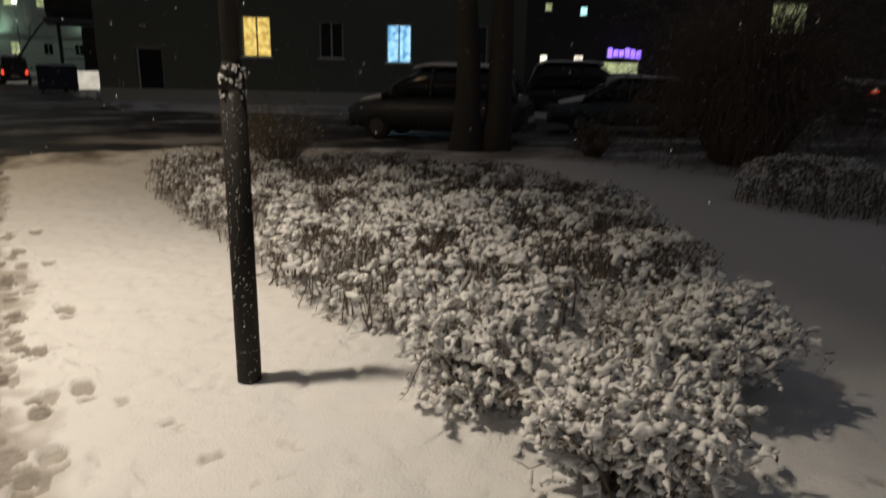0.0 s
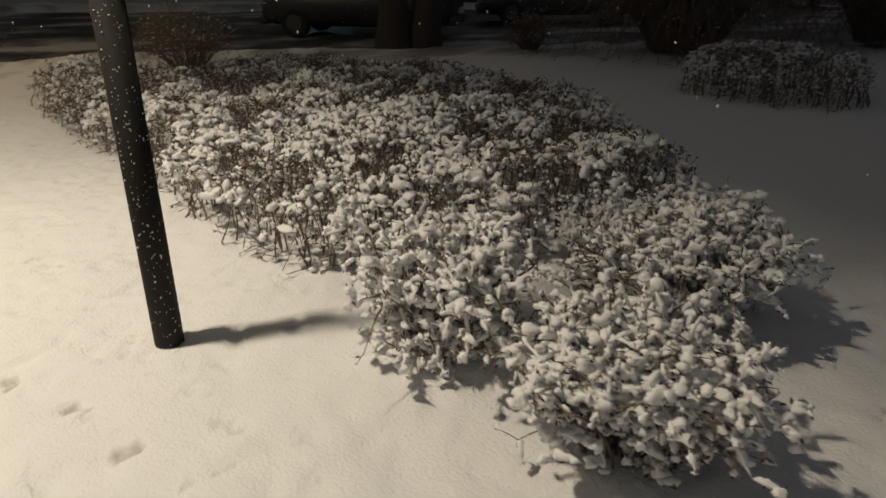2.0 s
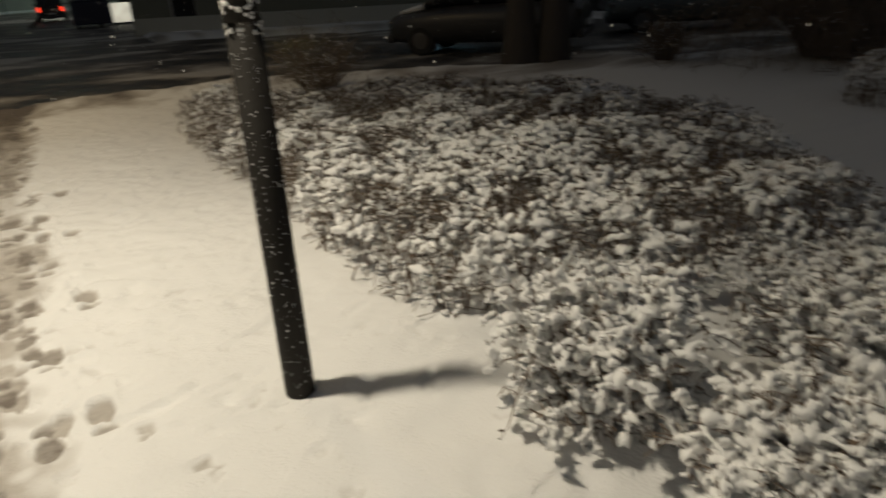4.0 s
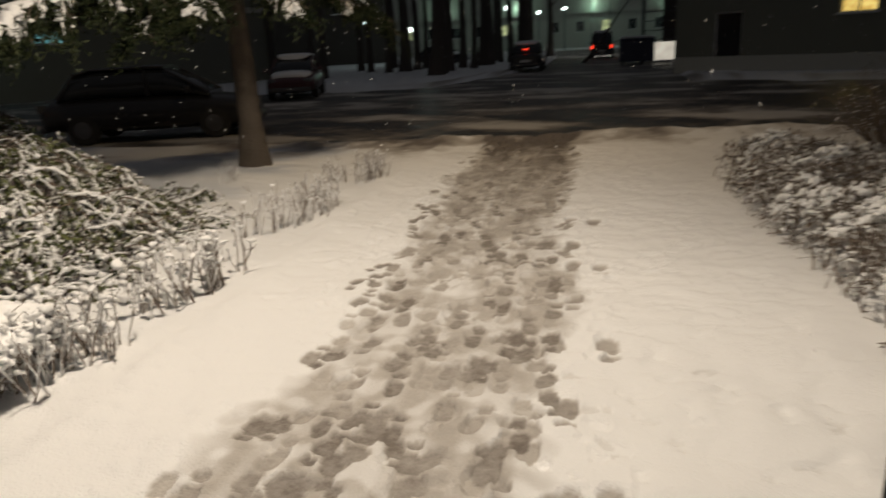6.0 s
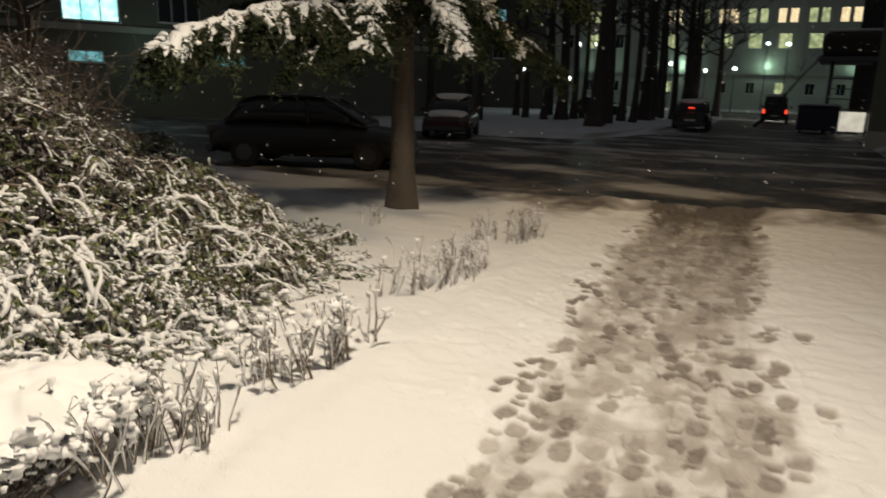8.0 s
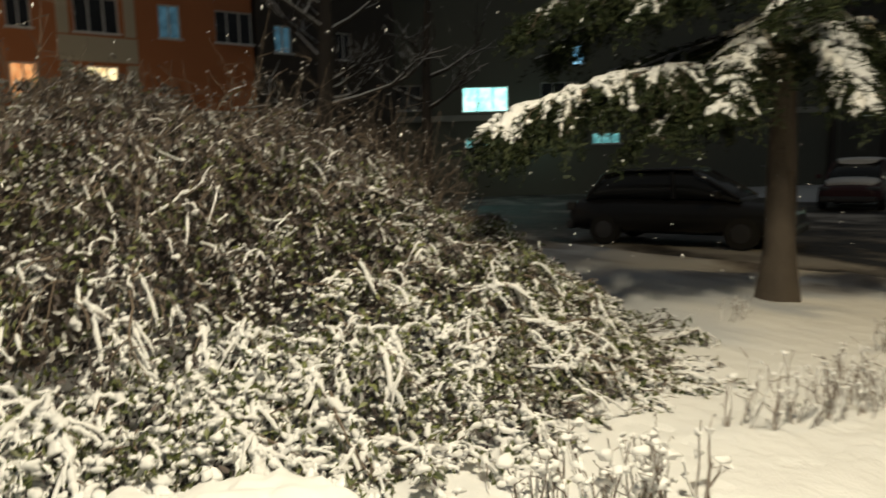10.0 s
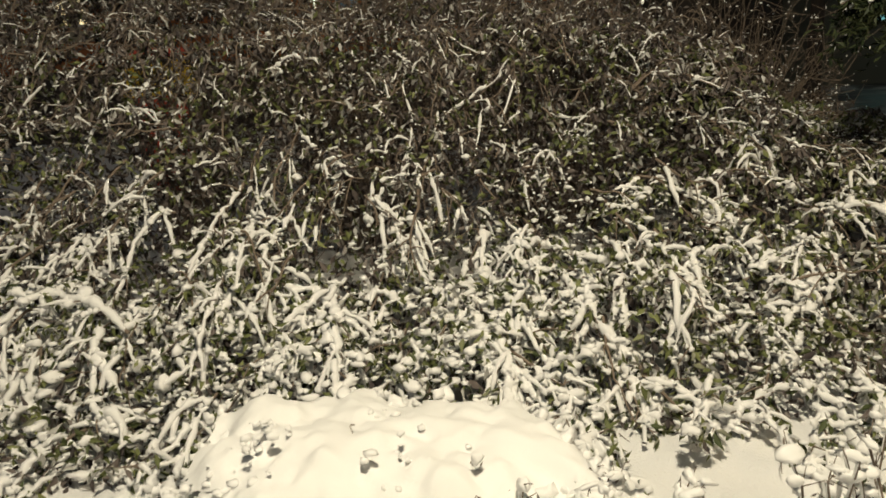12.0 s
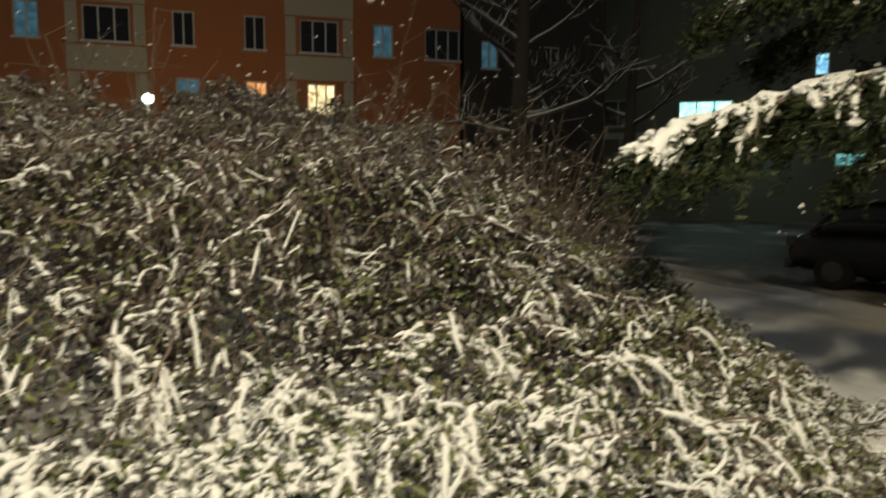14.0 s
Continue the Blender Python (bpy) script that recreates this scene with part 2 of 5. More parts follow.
def tufts(places, ways, reach, sizes, droop=0.35, k=6, sides=6):
    """Fingers of snow: short lumpy rolls with blunt ends that start at places, run along ways and hang over."""
    n = len(places)
    f = np.linspace(0, 1, k)
    path = places[:, None] + ways[:, None] * (reach[:, None] * f[None])[:, :, None]
    path[:, :, 2] -= droop * reach[:, None] * f[None] ** 2
    path += rng.normal(0, 0.22, (n, k, 3)) * sizes[:, None, None]
    shape = np.array([0.25, 0.85, 1.05, 1.0, 0.8, 0.2]) if k == 6 else np.array([0.3, 1.0, 0.9, 0.25])
    r = sizes[:, None] * shape[None] * np.clip(rng.normal(1, 0.28, (n, k)), 0.5, 1.7)
    return tubes(path, r, sides)


def loaf(line, fat):
    """A lumpy roll of snow along each line: sunk at its ends, broken by thin places."""
    m, k = line.shape[:2]
    wide = np.repeat(line, 2, axis=1)
    wide[:, 1:-1:2] = (line[:, :-1] + line[:, 1:]) / 2
    wide = wide[:, :-1] + rng.normal(0, 0.22, (m, 2 * k - 1, 3)) * fat[:, None, None]
    q = wide.shape[1]
    lumpy = np.clip(rng.normal(1.0, 0.34, (m, q)), 0.35, 1.8)
    ends = np.clip(1 - np.abs(np.linspace(-1, 1, q)) ** 5, 0, 1)[None] ** 0.5
    thick = fat[:, None] * lumpy * ends
    wide[:, :, 2] += thick * 0.7
    return wide, thick


LEAF_SHAPE = (np.array([[0, 0, 0], [0.5, 0.45, 0.14], [0, 1.0, -0.08], [-0.5, 0.45, 0.14]]), np.array([[0, 1, 2], [0, 2, 3]]))


def leaves(places, ways, lengths, width=0.42):
    """Folded leaves that start at places and point along ways."""
    n = len(places)
    y = ways / (np.linalg.norm(ways, axis=1, keepdims=True) + 1e-9)
    r = rng.normal(size=(n, 3))
    x = np.cross(y, r)
    x /= np.linalg.norm(x, axis=1, keepdims=True) + 1e-9
    z = np.cross(x, y)
    tv, tf = LEAF_SHAPE
    v = (x[:, None] * tv[None, :, :1] * width + y[:, None] * tv[None, :, 1:2] + z[:, None] * tv[None, :, 2:3]) * lengths[:, None, None] + places[:, None]
    f = tf[None] + (np.arange(n) * len(tv))[:, None, None]
    return v.reshape(-1, 3), f.reshape(-1, 3)


def joined(parts):
    vs, fs, o = [], [], 0
    for v, f in parts:
        vs.append(v)
        fs.append(f + o)
        o += len(v)
    return np.concatenate(vs), np.concatenate(fs)


MASSES = ("stem_mass", "twig_mass", "leaf_mass", "crown_snow", "side_snow", "fleck_snow", "collar_snow", "foot_snow", "tip_snow", "stem_snow", "branch_snow", "twig_snow", "green_foliage", "withered_foliage", "inner_foliage", "branch_mass", "needle_mass", "shoot_mass", "top_foliage", "dust_snow")


def arrays_part(name, vf, mat, parent, label="", smooth=True):
    """Links arrays as one mesh; what nobody could count is of kind stuff."""
    ob = link_mesh(name, array_mesh(name, *vf, smooth), mat, parent, label)
    if name in MASSES:
        ob["kind"] = "stuff"
    return ob


def inside(px, py, poly):
    """Which of the places lie in the polygon."""
    hit = np.zeros(px.shape, bool)
    for (x0, y0), (x1, y1) in zip(poly, poly[1:] + poly[:1]):
        cross = ((y0 > py) != (y1 > py)) & (px < (x1 - x0) * (py - y0) / (y1 - y0 + 1e-12) + x0)
        hit ^= cross
    return hit


def edge_distance(px, py, line):
    """Distance of the places from a broken line."""
    best = np.full(px.shape, 1e9)
    for (x0, y0), (x1, y1) in zip(line, line[1:]):
        dx, dy = x1 - x0, y1 - y0
        t = np.clip(((px - x0) * dx + (py - y0) * dy) / (dx * dx + dy * dy), 0, 1)
        best = np.minimum(best, np.hypot(px - x0 - t * dx, py - y0 - t * dy))
    return best


# ---- ground, path and road ----
PATH_LINE = [(1.4, -2.6), (-0.5, -0.2), (-1.5, 1.1), (-2.4, 2.4), (-3.4, 4.0), (-4.15, 5.1), (-5.05, 6.4), (-5.95, 7.75), (-6.9, 9.3), (-7.9, 10.8)]
ROAD_EDGE = [(-60.0, -14.0), (-20.0, 2.6), (-12.8, 6.6), (-9.0, 9.1), (-6.5, 11.6), (-4.5, 12.8), (8.0, 14.0), (60.0, 14.5)]
ROAD_POLY = ROAD_EDGE + [(60.0, 24.5), (-11.5, 24.5), (-17.0, 34.0), (-28.0, 56.0), (-44.0, 82.0), (-58.0, 82.0), (-38.0, 54.0), (-27.0, 37.0), (-22.3, 26.5), (-20.5, 20.5), (-22.5, 18.0), (-60.0, 10.0)]


def axis_steps(spans, far):
    """Steps along one axis: spans of (to, step) from the first value on, growing outwards to the far edge on both sides."""
    vals = [spans[0]]
    for to, step in spans[1:]:
        n = max(1, round((to - vals[-1]) / step))
        vals += list(np.linspace(vals[-1], to, n + 1)[1:])
    lo, hi = [], []
    for out, way, first in ((lo, -1, spans[1][1]), (hi, 1, spans[-1][1])):
        v, st = (vals[0] if way < 0 else vals[-1]), first
        while abs(v) < far:
            st *= 1.16
            v += way * st
            out.append(v)
    return np.array(lo[::-1] + vals + hi)


# the grid of the ground lies along the path: across it and along it
ORIGIN, ALONG, ACROSS = (-2.4, 2.4), (-0.5593, 0.8290), (0.8290, 0.5593)
gb = axis_steps((-2.3, (-0.98, 0.034), (0.98, 0.0115), (4.3, 0.034)), 800)
ga = axis_steps((-2.6, (-0.6, 0.04), (8.6, 0.0185)), 800)
GB, GA = np.meshgrid(gb, ga, indexing="ij")
GX = ORIGIN[0] + GA * ALONG[0] + GB * ACROSS[0]
GY = ORIGIN[1] + GA * ALONG[1] + GB * ACROSS[1]
lumps = value_noise(GX * 0.9, GY * 0.9, 1) * 0.05 + value_noise(GX * 3.1, GY * 3.1, 2) * 0.032 + value_noise(GX * 9.0, GY * 9.0, 3) * 0.019 + value_noise(GX * 20, GY * 20, 4) * 0.009
height = lumps - 0.045
path_off = edge_distance(GX, GY, PATH_LINE) + (value_noise(GX * 1.3, GY * 1.3, 5) - 0.5) * 0.35
packed = np.clip((0.74 - path_off) / 0.22, 0, 1)
height -= packed * 0.03
crumb = 0.5 * value_noise(GX * 4.5, GY * 4.5, 6) + 0.5 * value_noise(GX * 13.0, GY * 13.0, 7)
packed = np.clip(packed + (value_noise(GX * 11, GY * 11, 8) - 0.5) * 0.5 * (packed > 0) * (packed < 1), 0, 1)
streak = value_noise((GX * ACROSS[0] + GY * ACROSS[1]) * 16, (GX * ALONG[0] + GY * ALONG[1]) * 1.1, 23)
trod = packed * (0.20 + 0.18 * streak + 0.20 * np.clip((crumb - 0.40) / 0.2, 0, 1))
trod += packed * 0.26 * np.clip((GY - 4.5) / 4.5, 0, 1) * (0.5 + value_noise(GX * 3.3, GY * 3.3, 26))
# the hidden kerb beside the path
kerb = edge_distance(GX, GY, [(x - 1.12, y - 0.78) for x, y in PATH_LINE])
height += 0.022 * np.exp(-(kerb / 0.10) ** 2)
# a pair of narrow sledge tracks beside the path
for off in (1.42, 1.62):
    d = edge_distance(GX, GY, [(x + off * 0.82 + 0.05 * math.sin(y * 1.4), y + off * 0.56) for x, y in PATH_LINE])
    height -= 0.006 * np.exp(-(d / 0.04) ** 2) * value_noise(GX * 1.5, GY * 1.5, 19)


pressed, raised = np.zeros_like(height), np.zeros_like(height)


def tread(x, y, way, length, width, sink, dark):
    """Presses one shoe print into the snow: sole and heel, with a raised rim."""
    global trod
    a = (x - ORIGIN[0]) * ALONG[0] + (y - ORIGIN[1]) * ALONG[1]
    b = (x - ORIGIN[0]) * ACROSS[0] + (y - ORIGIN[1]) * ACROSS[1]
    i0, i1 = np.searchsorted(gb, (b - 0.22, b + 0.22))
    j0, j1 = np.searchsorted(ga, (a - 0.22, a + 0.22))
    u = (GX[i0:i1, j0:j1] - x) * math.cos(way) + (GY[i0:i1, j0:j1] - y) * math.sin(way)
    w = -(GX[i0:i1, j0:j1] - x) * math.sin(way) + (GY[i0:i1, j0:j1] - y) * math.cos(way)
    sole = (np.abs((u - 0.17 * length) / (0.30 * length)) ** 2.6 + np.abs(w / (0.5 * width)) ** 2.6) ** 0.385
    heel = (np.abs((u + 0.33 * length) / (0.13 * length)) ** 2.6 + np.abs(w / (0.42 * width)) ** 2.6) ** 0.385
    d = np.minimum(sole, heel)
    m = np.clip((1.05 - d) / 0.12, 0, 1)
    rim = np.exp(-((d - 1.3) / 0.22) ** 2)
    pressed[i0:i1, j0:j1] = np.maximum(pressed[i0:i1, j0:j1], sink * m)
    raised[i0:i1, j0:j1] = np.maximum(raised[i0:i1, j0:j1], 0.005 * rim * (sink > 0.008))
    ribs = 0.8 + 0.2 * value_noise(u * 60, w * 60, 5)
    trod[i0:i1, j0:j1] = np.maximum(trod[i0:i1, j0:j1], m * dark * ribs)


def path_point(s):
    seg = [math.dist(a, b) for a, b in zip(PATH_LINE, PATH_LINE[1:])]
    for (a, b), d in zip(zip(PATH_LINE, PATH_LINE[1:]), seg):
        if s <= d:
            f = s / d
            return a[0] + (b[0] - a[0]) * f, a[1] + (b[1] - a[1]) * f, math.atan2(b[1] - a[1], b[0] - a[0])
        s -= d
    return *PATH_LINE[-1], math.atan2(1.8, -1.3)


for k in range(680):
    s = random.uniform(4.6, 16.6)
    px, py, way = path_point(s)
    o = random.uniform(-0.66, 0.70) + random.gauss(0, 0.06)
    tread(px - math.sin(way) * o, py + math.cos(way) * o, way + random.gauss(0, 0.22) + (math.pi if random.random() < 0.5 else 0), random.uniform(0.22, 0.28), random.uniform(0.082, 0.105), random.uniform(0.014, 0.026), random.uniform(0.45, 1.0))
# single walkers along the edges of the path
for side, start in ((-0.80, 5.2), (-0.62, 9.0)):
    for k in range(9):
        px, py, way = path_point(start + k * 0.62)
        o = side + (0.09 if k % 2 else -0.09)
        tread(px - math.sin(way) * o, py + math.cos(way) * o, way + random.gauss(0, 0.1), 0.28, 0.105, 0.03, random.uniform(0.6, 0.9))
# faint old prints and crumbs in the open snow
for k in range(420):
    tread(random.uniform(-3.4, 2.5), random.uniform(0.9, 8.0), random.uniform(0, 6.3), random.uniform(0.05, 0.26), random.uniform(0.04, 0.1), random.uniform(0.004, 0.018), random.uniform(0.0, 0.16))
for k in range(520):
    tread(random.uniform(-6.4, -0.8), random.uniform(3.2, 11.0), random.uniform(0, 6.3), random.uniform(0.10, 0.28), random.uniform(0.06, 0.11), random.uniform(0.004, 0.016), random.uniform(0.0, 0.14))
for k in range(170):
    tread(random.uniform(-2.6, 0.2), random.uniform(0.9, 4.2), random.uniform(0, 6.3), random.uniform(0.05, 0.2), random.uniform(0.04, 0.09), random.uniform(0.008, 0.025), random.uniform(0.05, 0.28))
for x, y in ((-1.18, 2.71), (-0.92, 2.45), (-1.75, 2.35), (-0.35, 2.0), (1.7, 2.35), (-1.5, 2.9)):
    tread(x, y, random.uniform(0, 3), 0.12, 0.07, 0.018, 0.5)

height += np.where(pressed > 0.001, -pressed, raised)
road_in = inside(GX, GY, ROAD_POLY)
road_off = edge_distance(GX, GY, ROAD_POLY + ROAD_POLY[:1])
height = np.where(road_in, np.maximum(height - 0.22, -0.34) * np.clip(road_off / 0.15, 0, 1) + height * (1 - np.clip(road_off / 0.15, 0, 1)), height)
height += np.where(road_in, 0, 0.06 * np.exp(-((road_off - 0.35) / 0.25) ** 2) * (0.4 + value_noise(GX * 2.2, GY * 2.2, 9)))
trod += np.where(road_in, 0, np.exp(-(road_off / 1.5) ** 2) * 1.2 * np.clip(value_noise(GX * 1.7, GY * 1.7, 10) + 0.5 * value_noise(GX * 6, GY * 6, 16) - 0.35, 0, 1))
nx, ny = GX.shape
ii, jj = np.meshgrid(np.arange(nx - 1), np.arange(ny - 1), indexing="ij")
quad = np.stack([ii * ny + jj, (ii + 1) * ny + jj, (ii + 1) * ny + jj + 1, ii * ny + jj + 1], axis=-1).reshape(-1, 4)
ground_mesh = array_mesh("ground", np.stack([GX, GY, height], axis=-1).reshape(-1, 3), quad)
ground_mesh.attributes.new("trod", "FLOAT", "POINT").data.foreach_set("value", trod.astype(np.float32).ravel())
tagged(link_mesh("ground", ground_mesh, GROUND), "fresh white snow with a trodden footpath across it", "ground", kind="structure")

rx, ry = np.arange(-60, 60.1, 0.3), np.arange(-14, 82.1, 0.3)
RX, RY = np.meshgrid(rx, ry, indexing="ij")
along = (RX * 0.72 + RY * 0.69) * 0.12
across = RX * -0.69 + RY * 0.72
rheight = -0.10 + value_noise(RX * 0.8, RY * 0.8, 11) * 0.03
ruts = value_noise(along + 3 * value_noise(RX * 0.1, RY * 0.1, 20), across * 1.1, 12)
ruts2 = value_noise(RX * 0.15, RY * 1.3, 14)
rtrod = np.clip(1.4 * (np.maximum(ruts, ruts2) - 0.42) + 0.9 * (value_noise(RX * 0.9, RY * 1.5, 15) - 0.3) + 0.3 * value_noise(RX * 2.1, RY * 2.4, 18), 0.04, 1)
keep = inside(RX[:-1, :-1] + 0.125, RY[:-1, :-1] + 0.125, ROAD_POLY).ravel()
ny = RX.shape[1]
ii, jj = np.meshgrid(np.arange(RX.shape[0] - 1), np.arange(ny - 1), indexing="ij")
quad = np.stack([ii * ny + jj, (ii + 1) * ny + jj, (ii + 1) * ny + jj + 1, ii * ny + jj + 1], axis=-1).reshape(-1, 4)[keep]
used, back = np.unique(quad, return_inverse=True)
road_mesh = array_mesh("road", np.stack([RX, RY, rheight], axis=-1).reshape(-1, 3)[used], back.reshape(-1, 4))
road_mesh.attributes.new("trod", "FLOAT", "POINT").data.foreach_set("value", rtrod.astype(np.float32).ravel()[used])
tagged(link_mesh("road", road_mesh, ROAD), "dark wet road with slush and tyre tracks", "road", kind="structure")


# ---- lamp post ----
POST = Vector((-0.965, 3.15, 0.0))


def lamp_post():
    post = thing("lamp_post", "dark painted steel lamp post flecked with wet snow", "lamp post", Matrix.Translation(POST))
    bm = cylinder(bmesh.new(), (0, 0, -0.25), (0, 0, 1.46), 0.060, 0.058, 28)
    part("lower_tube", bm, POST_PAINT, post, smooth=True)
    bm = cylinder(bmesh.new(), (0, 0, 1.44), (0, 0, 1.56), 0.065, 0.042, 28)
    part("collar", bm, POST_PAINT, post, smooth=True)
    bm = cylinder(bmesh.new(), (0, 0, 1.54), (0, 0, LAMP.z), 0.040, 0.036, 24)
    part("upper_tube", bm, POST_PAINT, post, smooth=True)
    arm = LAMP - POST
    pts = np.array([[0, 0, arm.z - 0.1], [arm.x * 0.1, arm.y * 0.1, arm.z + 0.22], [arm.x * 0.5, arm.y * 0.5, arm.z + 0.36], [arm.x * 0.9, arm.y * 0.9, arm.z + 0.28]])[None]
    arrays_part("arm", tubes(pts, np.full((1, 4), 0.026), 12), METAL, post)
    head = arrays_part("lamp_head", blobs(np.array([[arm.x, arm.y, arm.z + 0.22]]), np.array([0.26]), 0.45, 0.0), METAL, post)
    # unseen plate, added to cut the lamp's light over the far hedge
    side = Vector((0.72, 0.69, 0))
    across = Vector((-side.y, side.x, 0))
    bm = bmesh.new()
    lo, hi = Vector((arm.x, arm.y, arm.z - 0.48)), Vector((arm.x, arm.y, arm.z + 0.2))
    ring = []
    for a in (-0.95, -0.5, 0.0, 0.5, 0.95):
        out = side * math.cos(a) * 0.36 + across * math.sin(a) * 0.42
        ring.append((bm.verts.new(lo + out), bm.verts.new(hi + out), bm.verts.new(lo + out * 1.04), bm.verts.new(hi + out * 1.04)))
    for q, r in zip(ring, ring[1:]):
        bm.faces.new((q[0], r[0], r[1], q[1]))
        bm.faces.new((q[2], q[3], r[3], r[2]))
        bm.faces.new((q[0], q[2], r[2], r[0]))
    part("light_block", bm, METAL, post, "curved plate added at the lamp to shade the far hedge")
    n = 46
    ang = rng.uniform(-2.6, 0.6, n)
    z = rng.uniform(1.40, 1.55, n)
    places = np.stack([np.cos(ang) * 0.055, np.sin(ang) * 0.055, z], axis=1)
    arrays_part("collar_snow", blobs(places, rng.uniform(0.005, 0.012, n), 0.9, 0.4, ICO1), SNOW, post, "lumpy snow on the collar")
    n = 240
    ang = rng.normal(-1.35, 0.75, n)
    z = rng.uniform(0.0, 1.45, n) ** 1.0
    places = np.stack([np.cos(ang) * 0.0585, np.sin(ang) * 0.0585, z], axis=1)
    arrays_part("fleck_snow", blobs(places, rng.uniform(0.0012, 0.0038, n), 0.9, 0.4, ICO1), SNOW, post, "flecks of blown snow")
    n = 30
    ang = rng.uniform(0, 6.3, n)
    places = np.stack([np.cos(ang) * 0.085, np.sin(ang) * 0.085, rng.uniform(-0.02, 0.0, n)], axis=1)
    arrays_part("foot_snow", blobs(places, rng.uniform(0.02, 0.035, n), 0.5, 0.3), SNOW, post, "snow heaped round the foot")


lamp_post()


# ---- hedges ----
def hedge(name, label, poly, top, density, clump, group="clipped hedges", cap=False, thin=0.36):
    """A low clipped hedge: bare stems, small leaves and a broken quilt of snow clumps."""
    hd = thing(name, label, "hedge", group=group)
    xs, ys = [p[0] for p in poly], [p[1] for p in poly]
    area = (max(xs) - min(xs)) * (max(ys) - min(ys))
    line = poly + poly[:1]
    near_eye = density > 1400
    heart = np.array([sum(xs) / len(xs), sum(ys) / len(ys)])
    sparse = 0.55 if cap else 1.0

    def gather(p, high):
        """The growth under the crown draws in towards the heart of a small shrub."""
        if near_eye:
            f = (0.50 + 0.50 * np.clip(p[:, 2] / high, 0, 1) ** 0.8)[:, None]
            p[:, :2] = heart + (p[:, :2] - heart) * f
        return p

    def scatter(per_m2):
        n = int(area * per_m2)
        x, y = rng.uniform(min(xs), max(xs), n), rng.uniform(min(ys), max(ys), n)
        k = inside(x, y, poly)
        x, y = x[k], y[k]
        e = edge_distance(x, y, line)
        return x, y, e

    def crown(x, y, e):
        side = np.clip(e / 0.22, 0, 1) ** 0.6
        z = top * (1 - 0.16 * np.clip((y - 5.0) / 3.0, 0, 1)) * (0.46 + 0.54 * side) + (value_noise(x * 1.7, y * 1.7, 31) - 0.5) * 0.14 + (value_noise(x * 5.2, y * 5.2, 32) - 0.5) * (0.22 if density > 1400 else 0.12)
        return z
    # stems
    x, y, e = scatter(density * (0.06 if near_eye else 0.09) * sparse)
    z = crown(x, y, e)
    n = len(x)
    lean = rng.normal(0, 0.035, (n, 2))
    foot = np.stack([x + lean[:, 0] * 1.6, y + lean[:, 1] * 1.6, np.full(n, -0.04)], axis=1)
    foot = gather(foot, 1.0)
    tip = np.stack([x, y, (z * 0.75 - 0.05) if cap else z - 0.01], axis=1)
    u = np.linspace(0, 1, 4)[None, :, None]
    paths = foot[:, None] * (1 - u) + tip[:, None] * u + rng.normal(0, 0.018, (n, 4, 3)) * np.array([1, 1, 0.2])
    arrays_part("stem_mass", tubes(paths, np.linspace(0.007, 0.003, 4)[None] * rng.uniform(0.7, 1.3, (n, 1)), 4), TWIG, hd)
    if near_eye:
        half = rng.uniform(0, 1, n) < 0.5
        arrays_part("stem_snow", tubes(paths[half] + np.array([-0.004, -0.002, 0.003]), np.clip(rng.normal(0.0035, 0.003, (half.sum(), 4)), 0.0005, 0.009), 5), SNOW, hd, "snow clinging to the stems")
    # side twigs and leaves below the crown
    x, y, e = scatter(density * (0.34 if near_eye else 0.42) * sparse)
    n = len(x)
    z = crown(x, y, e) - rng.uniform(0.0, 0.95, n) ** 1.3 * top * 0.95
    p = gather(np.stack([x, y, np.maximum(z * (0.7 if cap else 1.0) - (0.05 if cap else 0.0), 0.03)], axis=1), top)
    w = np.stack([rng.normal(0, 1, n), rng.normal(0, 1, n), rng.normal(0.35, 0.6, n)], axis=1)
    w /= np.linalg.norm(w, axis=1, keepdims=True)
    ln = rng.uniform(0.05, 0.13, n)
    arrays_part("twig_mass", tubes(np.stack([p - w * ln[:, None] * 0.5, p + w * ln[:, None]], axis=1), np.tile([0.0032, 0.0014], (n, 1)), 3), TWIG, hd)
    q = p + w * ln[:, None] * 0.6
    wl = w + rng.normal(0, 0.6, (n, 3)) - np.array([0, 0, 0.5])
    arrays_part("leaf_mass", leaves(q, wl, rng.uniform(0.022, 0.045, n), 0.36), HEDGE_LEAF, hd)
    # snow lying on the crown
    x, y, e = scatter(density)
    z = crown(x, y, e)
    n = len(x)
    gap = value_noise(x * 4.2, y * 4.2, 41) + 0.35 * value_noise(x * 11, y * 11, 42)
    k = gap > (0.30 if near_eye else 0.48) + thin * np.clip((y - 4.4) / 3.2, 0, 1)
    p = np.stack([x, y, z + rng.normal(0, 0.014, n) + (gap - 0.6) * 0.05], axis=1)[k]
    if cap:
        gx, gy = np.meshgrid(np.arange(min(xs), max(xs), 0.018), np.arange(min(ys), max(ys), 0.018), indexing="ij")
        ge = edge_distance(gx, gy, line) + (value_noise(gx * 7, gy * 7, 35) - 0.38) * 0.18
        plump = np.clip(ge / 0.13, 0, 1) ** 0.5
        gz = top * (0.84 + 0.16 * np.clip(ge / 0.35, 0, 1)) + 0.06 * (value_noise(gx * 4.5, gy * 4.5, 36) - 0.5) + 0.045 * (value_noise(gx * 11, gy * 11, 37) - 0.5) + 0.03 * value_noise(gx * 22, gy * 22, 38)
        fits = inside(gx, gy, poly) & (ge > 0.0)
        full = (fits[:-1, :-1] & fits[1:, :-1] & fits[1:, 1:] & fits[:-1, 1:]).ravel()
        wide = gx.shape[1]
